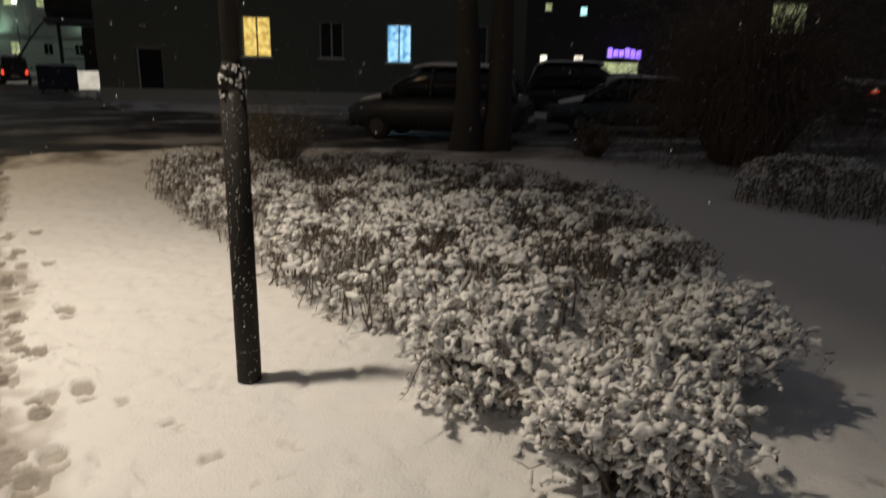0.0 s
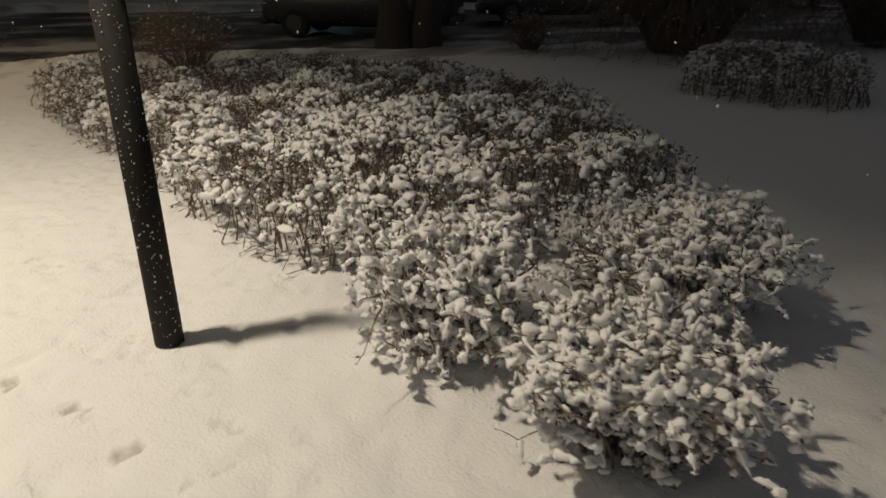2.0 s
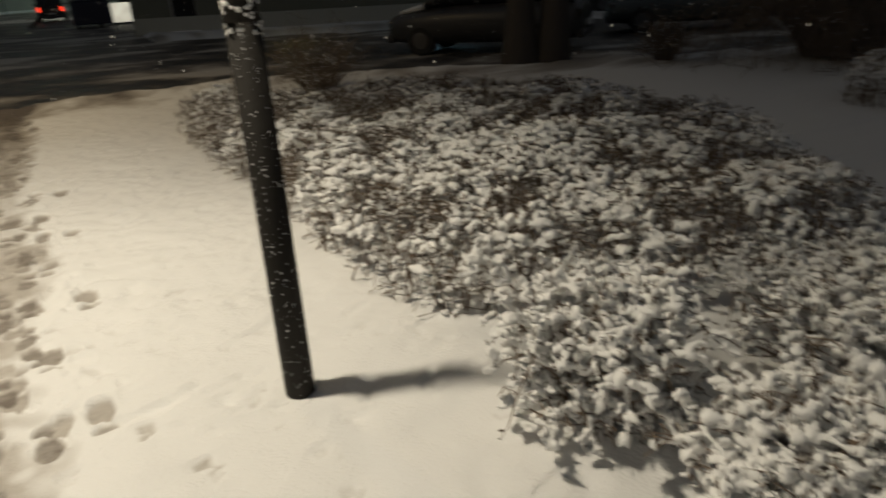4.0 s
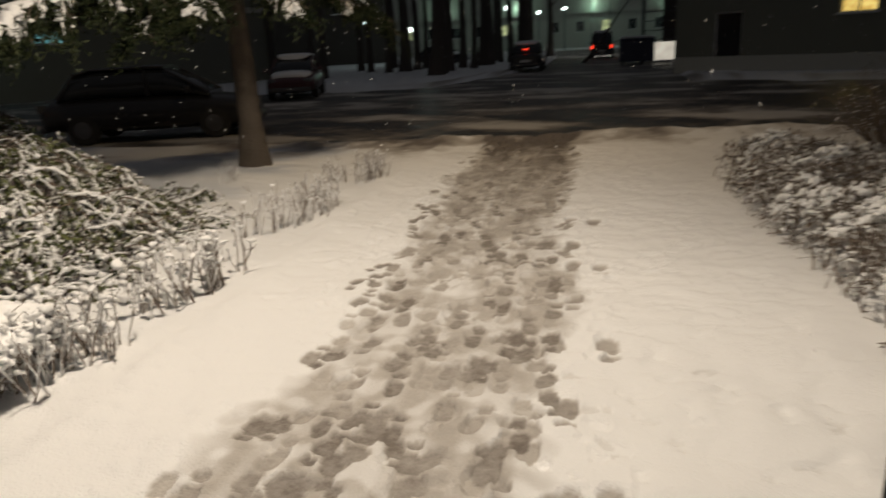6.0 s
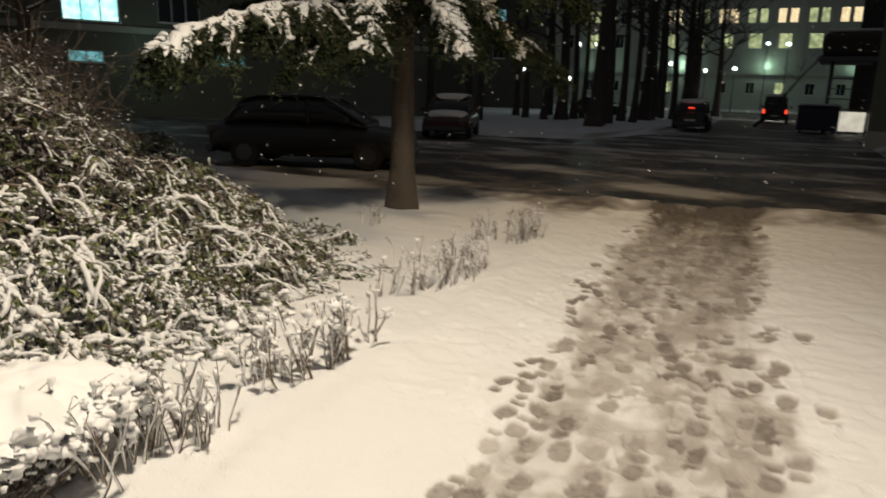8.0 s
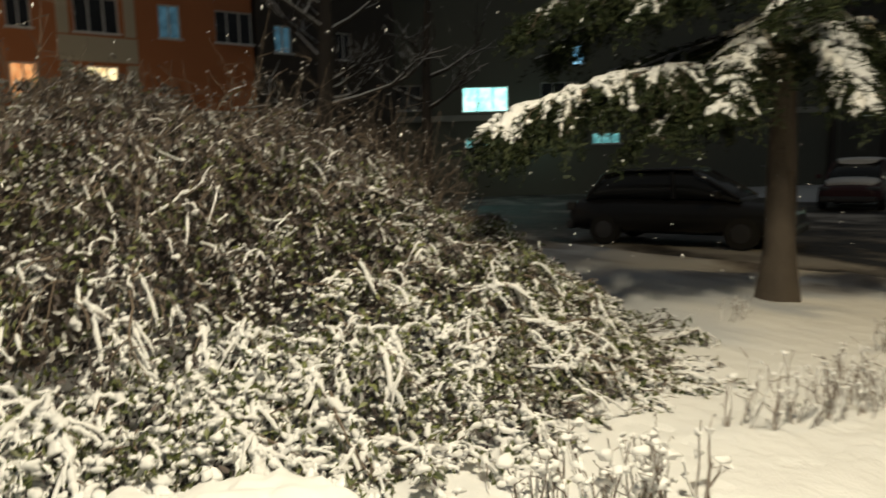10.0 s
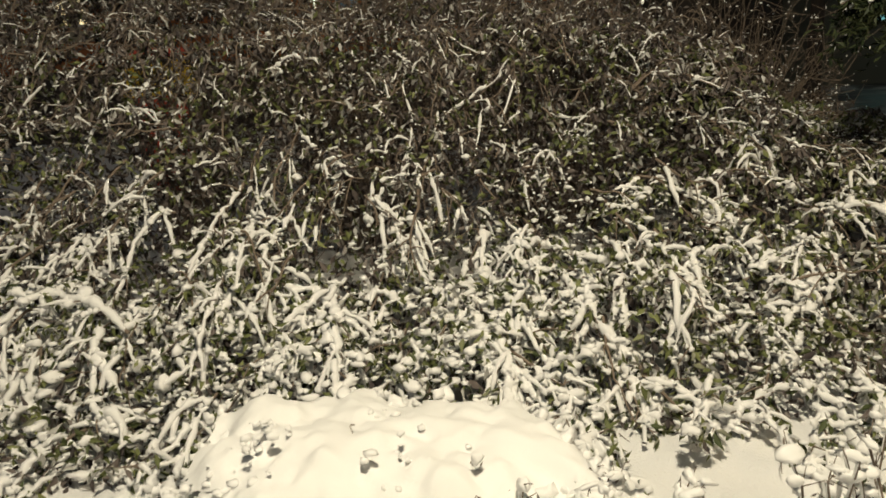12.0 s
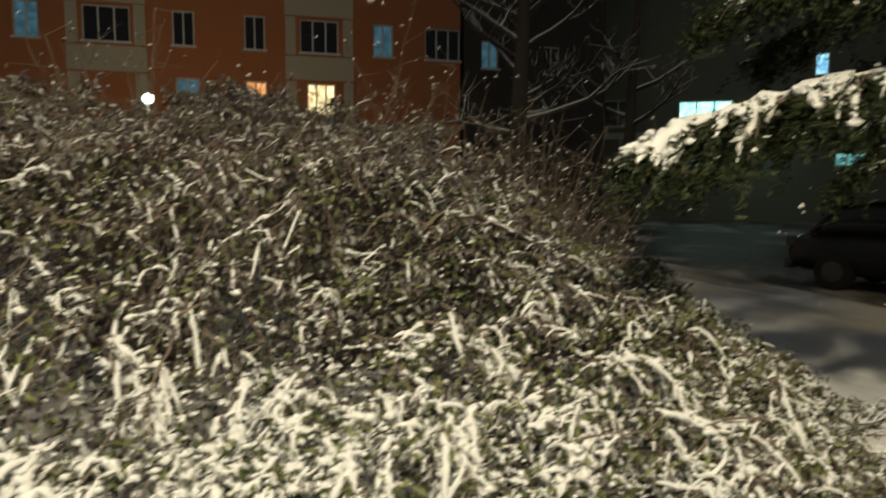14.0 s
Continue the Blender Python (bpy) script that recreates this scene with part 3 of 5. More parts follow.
        ci, cj = np.meshgrid(np.arange(gx.shape[0] - 1), np.arange(wide - 1), indexing="ij")
        face = np.stack([ci * wide + cj, (ci + 1) * wide + cj, (ci + 1) * wide + cj + 1, ci * wide + cj + 1], axis=-1).reshape(-1, 4)[full]
        upper = np.stack([gx, gy, gz + 0.075 * plump - 0.02], axis=-1).reshape(-1, 3)
        lower = np.stack([gx, gy, gz - 0.03 * plump - 0.02], axis=-1).reshape(-1, 3)
        used, back = np.unique(face, return_inverse=True)
        back = back.reshape(-1, 4)
        vf = joined([(upper[used], back), (lower[used], back[:, ::-1])])
        arrays_part("snow_cap", vf, SNOW, hd, "smooth deep snow cap")
        # lumps that hang over the rim of the cap
        rim = np.nonzero((fits & (ge < 0.07)).ravel())[0]
        rim = rng.choice(rim, min(len(rim), 300))
        q = np.stack([gx.ravel()[rim], gy.ravel()[rim], gz.ravel()[rim] + rng.normal(-0.02, 0.03, len(rim))], axis=1) + rng.normal(0, 0.015, (len(rim), 3))
        arrays_part("side_snow", blobs(q, rng.uniform(0.008, 0.026, len(rim)), 0.9, 0.9, ICO2, 1.6), SNOW, hd, "lumps of snow hanging from the rim")
    else:
        m = rng.uniform(0, 1, len(p)) < (0.20 if near_eye else 0.22)
        pads = p[m] + np.array([0, 0, -0.004])
        near = pads[:, 1] < 6.0
        swell = clump * rng.uniform(0.35, 0.95, len(pads)) * (0.78 if near_eye else 0.75)
        for sel, shape in ((near, ICO2), (~near, ICO1)):
            if sel.any():
                tagged(arrays_part("crown_snow", blobs(pads[sel], swell[sel], 0.62, 1.0, shape, 1.9), SNOW, hd, "soft pads of snow on the twig ends"), kind="stuff")
        p = p[rng.uniform(0, 1, len(p)) < (0.75 if near_eye else 0.65)]
        size = clump * rng.uniform(0.20, 0.50, len(p))
        w = np.stack([rng.normal(0, 1, len(p)), rng.normal(0, 1, len(p)), rng.normal(0, 0.25, len(p))], axis=1)
        w /= np.linalg.norm(w, axis=1, keepdims=True)
        vf = tufts(p, w, size * rng.uniform(1.6, 3.6, len(p)), size, 0.25, 6 if near_eye else 4, 6 if near_eye else 5)
        tagged(arrays_part("crown_snow", vf, SNOW, hd, "snow resting in clumps on the twigs"), kind="stuff")
    # fine snow that dusts twigs and leaves just under the crown
    x, y, e = scatter(density * (0.7 if near_eye else 0.6) * sparse)
    p = np.stack([x, y, crown(x, y, e) - rng.uniform(-0.01, 0.16, len(x)) ** 1.0], axis=1)
    arrays_part("dust_snow", blobs(p, clump * rng.uniform(0.12, 0.30, len(p)), 0.7, 0.5, ICO1), SNOW, hd, "fine snow dusting the twigs")
    # leafy shoots that stand through the snow
    x, y, e = scatter(density * (0.20 if near_eye else 0.42) * (0.02 if cap else 1.0))
    n = len(x)
    p = np.stack([x, y, crown(x, y, e) - 0.01], axis=1)
    w = np.stack([rng.normal(0, 0.5, n), rng.normal(0, 0.5, n), np.ones(n)], axis=1) * rng.uniform(0.03, 0.075, (n, 1))
    tagged(arrays_part("shoot_mass", tubes(np.stack([p - w * 0.3, p + w], axis=1), np.tile([0.003, 0.0015], (n, 1)), 3), TWIG, hd), kind="stuff")
    q = np.concatenate([p + w * f for f in (0.3, 0.6, 1.0)])
    tagged(arrays_part("top_foliage", leaves(q, rng.normal(0, 0.8, q.shape), rng.uniform(0.02, 0.042, len(q)), 0.4), HEDGE_LEAF, hd), kind="stuff")
    # thin snow on twigs below
    x, y, e = scatter(density * 0.35)
    z = crown(x, y, e) - rng.uniform(0.03, 0.6, len(x)) * top
    k = (z > 0.04) & (e < 0.35)
    p = gather(np.stack([x, y, z], axis=1)[k], top)
    arrays_part("side_snow", blobs(p, rng.uniform(0.3, 0.7, len(p)) * clump * 0.7, 0.6, 0.35, ICO1), SNOW, hd, "small bits of snow caught in the twigs")
    return hd


MAIN = [(-3.72, 8.4), (-3.25, 7.6), (-2.52, 6.6), (-2.0, 5.9), (-1.2, 4.65), (-0.74, 4.0), (-0.5, 3.76), (-0.15, 3.72), (0.3, 3.75), (0.9, 3.62), (1.72, 3.9), (1.82, 4.5), (1.78, 5.2), (1.66, 6.15), (1.35, 7.0), (0.6, 8.8), (-1.4, 9.0), (-3.3, 8.8)]
hedge("hedge", "broad low clipped hedge quilted with fresh snow", MAIN, 0.50, 700, 0.050)


def vase_shrub(label, heart, rx, ry, turn, top, stems=44):
    """A low shrub whose stems spread from one stool and fork into a flat crown that carries the snow."""
    sh = thing("shrub", label, "shrub", Matrix.Translation((heart[0], heart[1], 0)) @ Matrix.Rotation(turn, 4, "Z"), "shrubs beside the hedge")

    def crown(x, y):
        q = np.clip(np.hypot(x / rx, y / ry), 0, 1.15)
        return top * (1 - 0.34 * q ** 3) + (value_noise(x * 3.5 + heart[0], y * 3.5 + heart[1], 81) - 0.5) * 0.12
    a, q = rng.uniform(0, 2 * np.pi, stems), np.sqrt(rng.uniform(0.02, 1, stems))
    tip = np.stack([np.cos(a) * q * rx * 0.78, np.sin(a) * q * ry * 0.78], axis=1)
    foot = tip * rng.uniform(0.12, 0.35, (stems, 1)) + rng.normal(0, 0.03, (stems, 2))
    tz = crown(tip[:, 0], tip[:, 1]) * np.where(rng.uniform(0, 1, stems) < 0.25, rng.uniform(0.25, 0.6, stems), rng.uniform(0.75, 0.95, stems))
    u = np.linspace(0, 1, 6)[None]
    line = np.stack([foot[:, :1] + (tip - foot)[:, :1] * u ** 1.25, foot[:, 1:] + (tip - foot)[:, 1:] * u ** 1.25, -0.04 + (tz[:, None] + 0.04) * u ** 0.85], axis=-1)
    line += np.cumsum(rng.normal(0, 0.008, line.shape), axis=1)
    thick = np.linspace(0.008, 0.004, 6)[None] * rng.uniform(0.7, 1.3, (stems, 1))
    for one in range(stems):
        arrays_part("stem", tubes(line[one:one + 1], thick[one:one + 1], 5), TWIG, sh)
    low = rng.uniform(0, 1, stems) < 0.6
    sn, rr = loaf(line[low][:, 1:], rng.uniform(0.004, 0.011, low.sum()))
    arrays_part("stem_snow", tubes(sn, rr, 6), SNOW, sh, "snow clinging to the stems")
    # forks that fill the crown
    m = stems * 8
    own, at = rng.integers(0, stems, m), rng.integers(2, 6, m)
    p0 = line[own, at]
    a, ln = rng.uniform(0, 2 * np.pi, m), rng.uniform(0.06, 0.20, m)
    ex, ey = p0[:, 0] + np.cos(a) * ln, p0[:, 1] + np.sin(a) * ln
    ez = np.where(tz[own] > 0.62 * top, crown(ex, ey) + rng.normal(-0.03, 0.035, m), p0[:, 2] + rng.uniform(-0.03, 0.06, m))
    end = np.stack([ex, ey, np.maximum(ez, 0.04)], axis=1)
    u5 = np.linspace(0, 1, 5)[None, :, None]
    fork = p0[:, None] * (1 - u5) + end[:, None] * u5
    fork[:, :, 2] += np.sin(u5[..., 0] * np.pi) * 0.03 * rng.normal(0.3, 1, (m, 1))
    fork += np.cumsum(rng.normal(0, 0.006, fork.shape), axis=1)
    arrays_part("twig_mass", tubes(fork, np.tile([0.0045, 0.004, 0.0035, 0.003, 0.002], (m, 1)), 4), TWIG, sh)
    k = rng.uniform(0, 1, m) < 0.62
    sn, rr = loaf(fork[k][:, 1:], rng.uniform(0.006, 0.015, k.sum()))
    arrays_part("branch_snow", tubes(sn, rr, 7), SNOW, sh, "rolls of snow along the twigs")
    j = np.repeat(np.arange(len(sn)), 4)
    b = rng.integers(1, sn.shape[1] - 1, len(j))
    arrays_part("crown_snow", blobs(sn[j, b] + rng.normal(0, 0.012, (len(j), 3)), np.minimum(rr[j, b] * rng.uniform(0.5, 1.6, len(j)) + 0.003, 0.022), 0.75, 1.1, ICO2, 1.6), SNOW, sh, "soft pads of snow on the crown")
    # fine twigs with their leaves and snow
    w = m * 5
    own, at = rng.integers(0, m, w), rng.integers(1, 5, w)
    p0 = fork[own, at]
    d = rng.normal(0, 0.7, (w, 3)) + np.concatenate([(end - fork[:, 0])[own][:, :2] * 4, np.full((w, 1), 0.35)], axis=1)
    d /= np.linalg.norm(d, axis=1, keepdims=True)
    ln = rng.uniform(0.03, 0.09, (w, 1))
    tw = np.stack([p0, p0 + d * ln * 0.5 + np.array([0, 0, 0.004]), p0 + d * ln], axis=1)
    arrays_part("twig_mass", tubes(tw, np.tile([0.0026, 0.0022, 0.0012], (w, 1)), 3), TWIG, sh)
    k = rng.uniform(0, 1, w) < 0.55
    sn, rr = loaf(tw[k], rng.uniform(0.005, 0.013, k.sum()))
    arrays_part("twig_snow", tubes(sn, rr, 6), SNOW, sh, "fingers of snow on the fine twigs")
    arrays_part("tip_snow", blobs(tw[k][:, 2], rng.uniform(0.006, 0.021, k.sum()), 0.8, 1.0, ICO2, 1.5), SNOW, sh, "puffs of snow on the twig ends")
    q = np.concatenate([tw[:, 2], tw[:, 1]])
    arrays_part("leaf_mass", leaves(q, rng.normal(0, 0.7, q.shape) - np.array([0, 0, 0.4]), rng.uniform(0.015, 0.034, len(q)), 0.4), HEDGE_LEAF, sh)
    return sh


vase_shrub("small rounded shrub bowed under clumps of snow", (0.20, 3.02), 0.47, 0.43, 0.2, 0.52, 50)
vase_shrub("leggy low shrub with snow on bare twigs", (0.70, 2.30), 0.54, 0.40, 0.1, 0.45, 50)
vase_shrub("wide flat shrub under a thick snow quilt", (1.26, 3.22), 0.64, 0.60, 0.6, 0.47, 76)
hedge("hedge", "dim clipped hedge with thin snow beyond the side path", [(3.62, 8.35), (3.78, 7.95), (4.25, 7.45), (4.72, 7.12), (5.2, 7.3), (5.6, 7.8), (5.55, 8.6), (5.2, 9.0), (4.4, 9.2), (3.85, 9.0)], 0.56, 650, 0.042, thin=0.12)
hedge("hedge", "small dim clipped hedge with thin snow beside another", [(5.75, 6.7), (6.4, 6.2), (7.6, 6.3), (8.0, 7.4), (7.0, 8.2), (6.1, 7.8)], 0.56, 420, 0.042, thin=0.12)


# ---- the sprawling evergreen shrub ----
FRONT = [(-2.7, -3.6), (-3.8, -1.0), (-4.22, 0.2), (-4.85, 1.15), (-5.45, 2.1), (-5.9, 2.9), (-6.6, 3.8), (-7.15, 4.25), (-8.8, 4.3), (-11.5, 2.4)]
BUSH = FRONT + [(-13.0, 0.0), (-11.5, -4.5), (-6.0, -6.5)]


def mound(x, y):
    """How high the shrub's outer surface stands at a place."""
    s = np.where(inside(x, y, BUSH), edge_distance(x, y, FRONT), 0.0)
    low = np.where(s < 0.9, 0.46 * s + 0.10, 0.514 + 0.92 * (s - 0.9))
    steep = np.where(s < 1.1, 0.80 * s + 0.10, 0.98 + 0.72 * (s - 1.1))
    far = np.clip((y - 2.0) / 0.9, 0, 1)
    h = low * (1 - far) + steep * far
    h = np.minimum(h, 1.95 + 0.25 * np.tanh(s - 2.8)) * (1 - 0.16 * np.clip((y - 2.2) / 2.0, 0, 1))
    h += (value_noise(x * 1.1, y * 1.1, 51) - 0.5) * 0.5 * np.clip(s / 1.5, 0, 1) + (value_noise(x * 3, y * 3, 52) - 0.5) * 0.22
    # taller bare shoots at the far side
    h += np.clip((0.6 - y) / 1.5, 0, 1) * np.clip((s - 1.9) / 1.2, 0, 1) * 0.15
    return np.maximum(h, 0.04), s


def sprawling_shrub():
    sh = thing("evergreen_shrub", "large sprawling evergreen shrub with branches bowed down by snow", "shrub")

    def scatter(n, back=4.6):
        x, y = rng.uniform(-12, -3.0, n), rng.uniform(-4.5, 4.6, n)
        h, s = mound(x, y)
        k = inside(x, y, BUSH) & (s < back) & (y > -3.4)
        return x[k], y[k], h[k], s[k]

    def outward(x, y):
        """The level way from the heart of the shrub to the outside."""
        d = np.stack([x + 8.6, y + 0.4], axis=1)
        d = d / (np.linalg.norm(d, axis=1, keepdims=True) + 1e-9)
        return d
    def grow(foot, heading, length, k, curl, lift, sag):
        """Twigs that creep over the shrub's outer surface: they start at foot, wander, and sag towards the tip."""
        m = len(foot)
        turn = heading[:, None] + np.cumsum(rng.normal(0, curl, (m, k)), axis=1)
        step = (length / (k - 1))[:, None]
        px = np.concatenate([foot[:, :1], foot[:, :1] + np.cumsum(np.cos(turn) * step, axis=1)[:, :-1]], axis=1)
        py = np.concatenate([foot[:, 1:2], foot[:, 1:2] + np.cumsum(np.sin(turn) * step, axis=1)[:, :-1]], axis=1)
        u = np.linspace(0, 1, k)[None]
        pz = mound(px, py)[0] - mound(px[:, :1], py[:, :1])[0] + foot[:, 2:3]
        pz = pz + lift[:, None] * length[:, None] * np.sin(u * 2.2) - sag[:, None] * length[:, None] * u ** 2
        pz += rng.normal(0, 0.02, (m, k)) * length[:, None] * u
        return np.stack([px, py, np.maximum(pz, 0.035)], axis=-1), turn

    # main boughs: sprays that arch outwards over the surface
    x, y, h, s = scatter(2050)
    n = len(x)
    front = np.clip(np.where(y < 1.2, 1.62, 1.45) - s / 1.45, 0.0, 1.0) * (1 - 0.5 * np.clip((y - 1.9) / 1.3, 0, 1))
    out = outward(x, y)
    heading = np.arctan2(out[:, 1], out[:, 0]) + rng.normal(0, 1, n) * np.where(s < 1.8, 0.62, 1.3)
    length = rng.uniform(0.22, 0.56, n) * np.where(rng.uniform(0, 1, n) < 0.12, 1.35, 1.0)
    K = 10
    lift = np.where(s < 1.8, rng.uniform(0.05, 0.22, n), rng.uniform(-0.1, 0.5, n))
    sag = np.where(s < 1.8, rng.uniform(0.05, 0.40, n), rng.uniform(-0.3, 0.4, n))
    paths, turn = grow(np.stack([x, y, h + rng.uniform(-0.10, 0.03, n)], axis=1), heading, length, K, 0.20, lift, sag)
    rad = np.linspace(0.008, 0.0025, K)[None] * rng.uniform(0.6, 1.4, (n, 1))
    single = np.argsort(s + rng.uniform(0, 0.8, n) - 0.8 * length)[:140]
    rest = np.setdiff1d(np.arange(n), single)
    arrays_part("branch_mass", tubes(paths[rest], rad[rest], 5), TWIG, sh)
    near_branches = [arrays_part("branch", tubes(paths[b:b + 1], rad[b:b + 1], 6), TWIG, sh) for b in single]

    # snow loaves along the boughs, thick at the lit front
    k = rng.uniform(0, 1, n) < 0.06 + 0.58 * front
    sn, rr = loaf(paths[k], 0.006 + 0.0125 * front[k] * rng.uniform(0.3, 1.3, k.sum()))
    which = np.nonzero(k)[0]
    own = np.isin(which, single)
    arrays_part("branch_snow", tubes(sn[~own], rr[~own], 7), SNOW, sh, "thick white snow lying along the branches")
    for q in np.nonzero(own)[0]:
        b = near_branches[int(np.nonzero(single == which[q])[0][0])]
        link_mesh("snow", array_mesh("snow", *tubes(sn[q:q + 1], rr[q:q + 1], 8)), SNOW, b, "thick snow lying along the branch")
    lm = np.repeat(np.arange(len(sn)), 7)
    la = rng.integers(2, sn.shape[1] - 2, len(lm))
    arrays_part("branch_snow", blobs(sn[lm, la] + rng.normal(0, 0.010, (len(lm), 3)), np.minimum(rr[lm, la] * rng.uniform(0.6, 1.5, len(lm)) + 0.003, 0.028), 0.85, 1.1, ICO2, 1.5), SNOW, sh, "lumps of snow caught on the branches")
    # side shoots that fork from the boughs like antlers
    idx = np.repeat(np.arange(n), 7)
    at = rng.integers(1, K, len(idx))
    base = paths[idx, at] + rng.normal(0, 0.006, (len(idx), 3))
    away = turn[idx, at] + rng.choice([-1, 1], len(idx)) * rng.uniform(0.35, 1.2, len(idx))
    sl = rng.uniform(0.08, 0.26, len(idx)) * (1.15 - 0.06 * at)
    shoots, sturn = grow(base, away, sl, 5, 0.25, rng.uniform(-0.1, 0.35, len(idx)), np.where(s[idx] < 1.8, rng.uniform(0.0, 0.9, len(idx)), rng.uniform(-0.5, 0.5, len(idx))))
    arrays_part("twig_mass", tubes(shoots, np.tile([0.0045, 0.004, 0.0035, 0.0028, 0.0015], (len(idx), 1)), 4), TWIG, sh)
    sfront = front[idx]
    k = rng.uniform(0, 1, len(idx)) < 0.10 + 0.66 * sfront
    sn, rr = loaf(shoots[k], (0.005 + 0.0105 * sfront[k] * rng.uniform(0.3, 1.3, k.sum())))
    arrays_part("twig_snow", tubes(sn, rr, 6), SNOW, sh, "snow along the side shoots")
    ends = shoots[k][:, -1] + rng.normal(0, 0.008, (k.sum(), 3))
    arrays_part("tip_snow", blobs(ends, (0.010 + 0.018 * sfront[k]) * rng.uniform(0.4, 1.35, k.sum()), 0.8, 0.9, ICO2, 1.6), SNOW, sh, "puffs of snow on the twig ends")
    # fine twigs
    parent = rng.integers(0, len(shoots), int(len(shoots) * 1.7))
    idx = idx[parent]
    p = shoots[parent, rng.integers(1, 5, len(parent))]
    d = rng.normal(0, 0.6, p.shape) + np.concatenate([outward(p[:, 0], p[:, 1]) * 0.4, np.where(s[idx] < 1.8, -0.25, 0.25)[:, None]], axis=1)
    d /= np.linalg.norm(d, axis=1, keepdims=True)
    ln = rng.uniform(0.04, 0.14, (len(p), 1))
    tw = np.stack([p, p + d * ln * 0.5, p + d * ln + np.array([0, 0, -0.01])], axis=1)
    tw[:, :, 2] = np.maximum(tw[:, :, 2], 0.02)
    arrays_part("twig_mass", tubes(tw, np.tile([0.003, 0.0025, 0.0012], (len(idx), 1)), 3), TWIG, sh)
    sfront = front[idx]
    k = rng.uniform(0, 1, len(idx)) < 0.16 + 0.50 * sfront
    fine = (0.0035 + 0.009 * sfront[k] * rng.uniform(0.3, 1.2, k.sum()))[:, None] * np.array([[0.8, 1.15, 0.8]]) * np.clip(rng.normal(1, 0.3, (k.sum(), 3)), 0.4, 1.8)
    arrays_part("twig_snow", tubes(tw[k] + np.stack([np.zeros_like(fine), np.zeros_like(fine), fine * 0.7], axis=-1), fine, 5), SNOW, sh, "fine snow along the twigs")
    arrays_part("tip_snow", blobs(tw[k][:, 2], (0.007 + 0.013 * sfront[k]) * rng.uniform(0.4, 1.4, k.sum()), 0.8, 0.8, ICO1, 1.6), SNOW, sh, "small puffs of snow on the fine twigs")
    # leaves hanging from the twigs
    m = len(tw) * 5
    j = rng.integers(0, len(tw), m)
    f = rng.uniform(0.2, 1.0, (m, 1))
    p = tw[j, 0] * (1 - f) + tw[j, 2] * f
    w = rng.normal(0, 0.55, (m, 3)) + np.array([0, 0, -0.8])
    green = rng.uniform(0, 1, m) < np.where(s[idx][j] < 1.3, 0.85, 0.12)
    size = rng.uniform(0.035, 0.085, m)
    arrays_part("green_foliage", leaves(p[green], w[green], size[green], 0.34), LEAF, sh, "glossy green leaves")
    arrays_part("withered_foliage", leaves(p[~green], w[~green], size[~green], 0.34), DRY_LEAF, sh, "brown hanging leaves")
    # snow clumps resting on the foliage
    x, y, h, s2 = scatter(44000)
    g = value_noise(x * 3.4, y * 3.4, 61) + 0.4 * value_noise(x * 9, y * 9, 62)
    fr = np.clip(1.25 - s2 / 1.5, 0.0, 1.0)
    fr = fr * (1 - 0.55 * np.clip((y - 1.7) / 1.3, 0, 1))
    k = rng.uniform(0, 1, len(x)) < np.clip(g - 0.42, 0, 1) * (0.42 + 2.1 * fr)
    x, y, h, fr = x[k], y[k], h[k], fr[k]
    p = np.stack([x, y, h + rng.normal(-0.02, 0.035, len(x))], axis=1)
    puff = (0.009 + 0.020 * rng.uniform(0, 1, len(x)) ** 1.7 * fr) * rng.uniform(0.7, 1.2, len(x))
    large = puff > 0.021
    arrays_part("crown_snow", blobs(p[large], puff[large], 0.7, 0.75, ICO2, 1.9), SNOW, sh, "uneven clumps of snow on the leaves")
    arrays_part("crown_snow", blobs(p[~large], puff[~large], 0.7, 0.7, ICO1, 1.9), SNOW, sh, "small clumps of snow on the leaves")
    # leaves that stand through the snow
    x, y, h, s4 = scatter(46000, 2.3)
    p = np.stack([x, y, h + rng.uniform(-0.02, 0.045, len(x))], axis=1)
    w = rng.normal(0, 0.6, p.shape) + np.array([0, 0, -0.45])
    arrays_part("green_foliage", leaves(p, w, rng.uniform(0.03, 0.075, len(p)), 0.42), LEAF, sh, "glossy green leaves between the snow clumps")
    # deeper foliage below the surface
    x, y, h, s3 = scatter(66000)
    p = np.stack([x, y, h * rng.uniform(0.25, 0.95, len(x))], axis=1)
    w = rng.normal(0, 0.6, p.shape) + np.array([0, 0, -0.5])
    arrays_part("inner_foliage", leaves(p, w, rng.uniform(0.05, 0.09, len(p)), 0.4), DRY_LEAF, sh, "dark inner foliage")


sprawling_shrub()


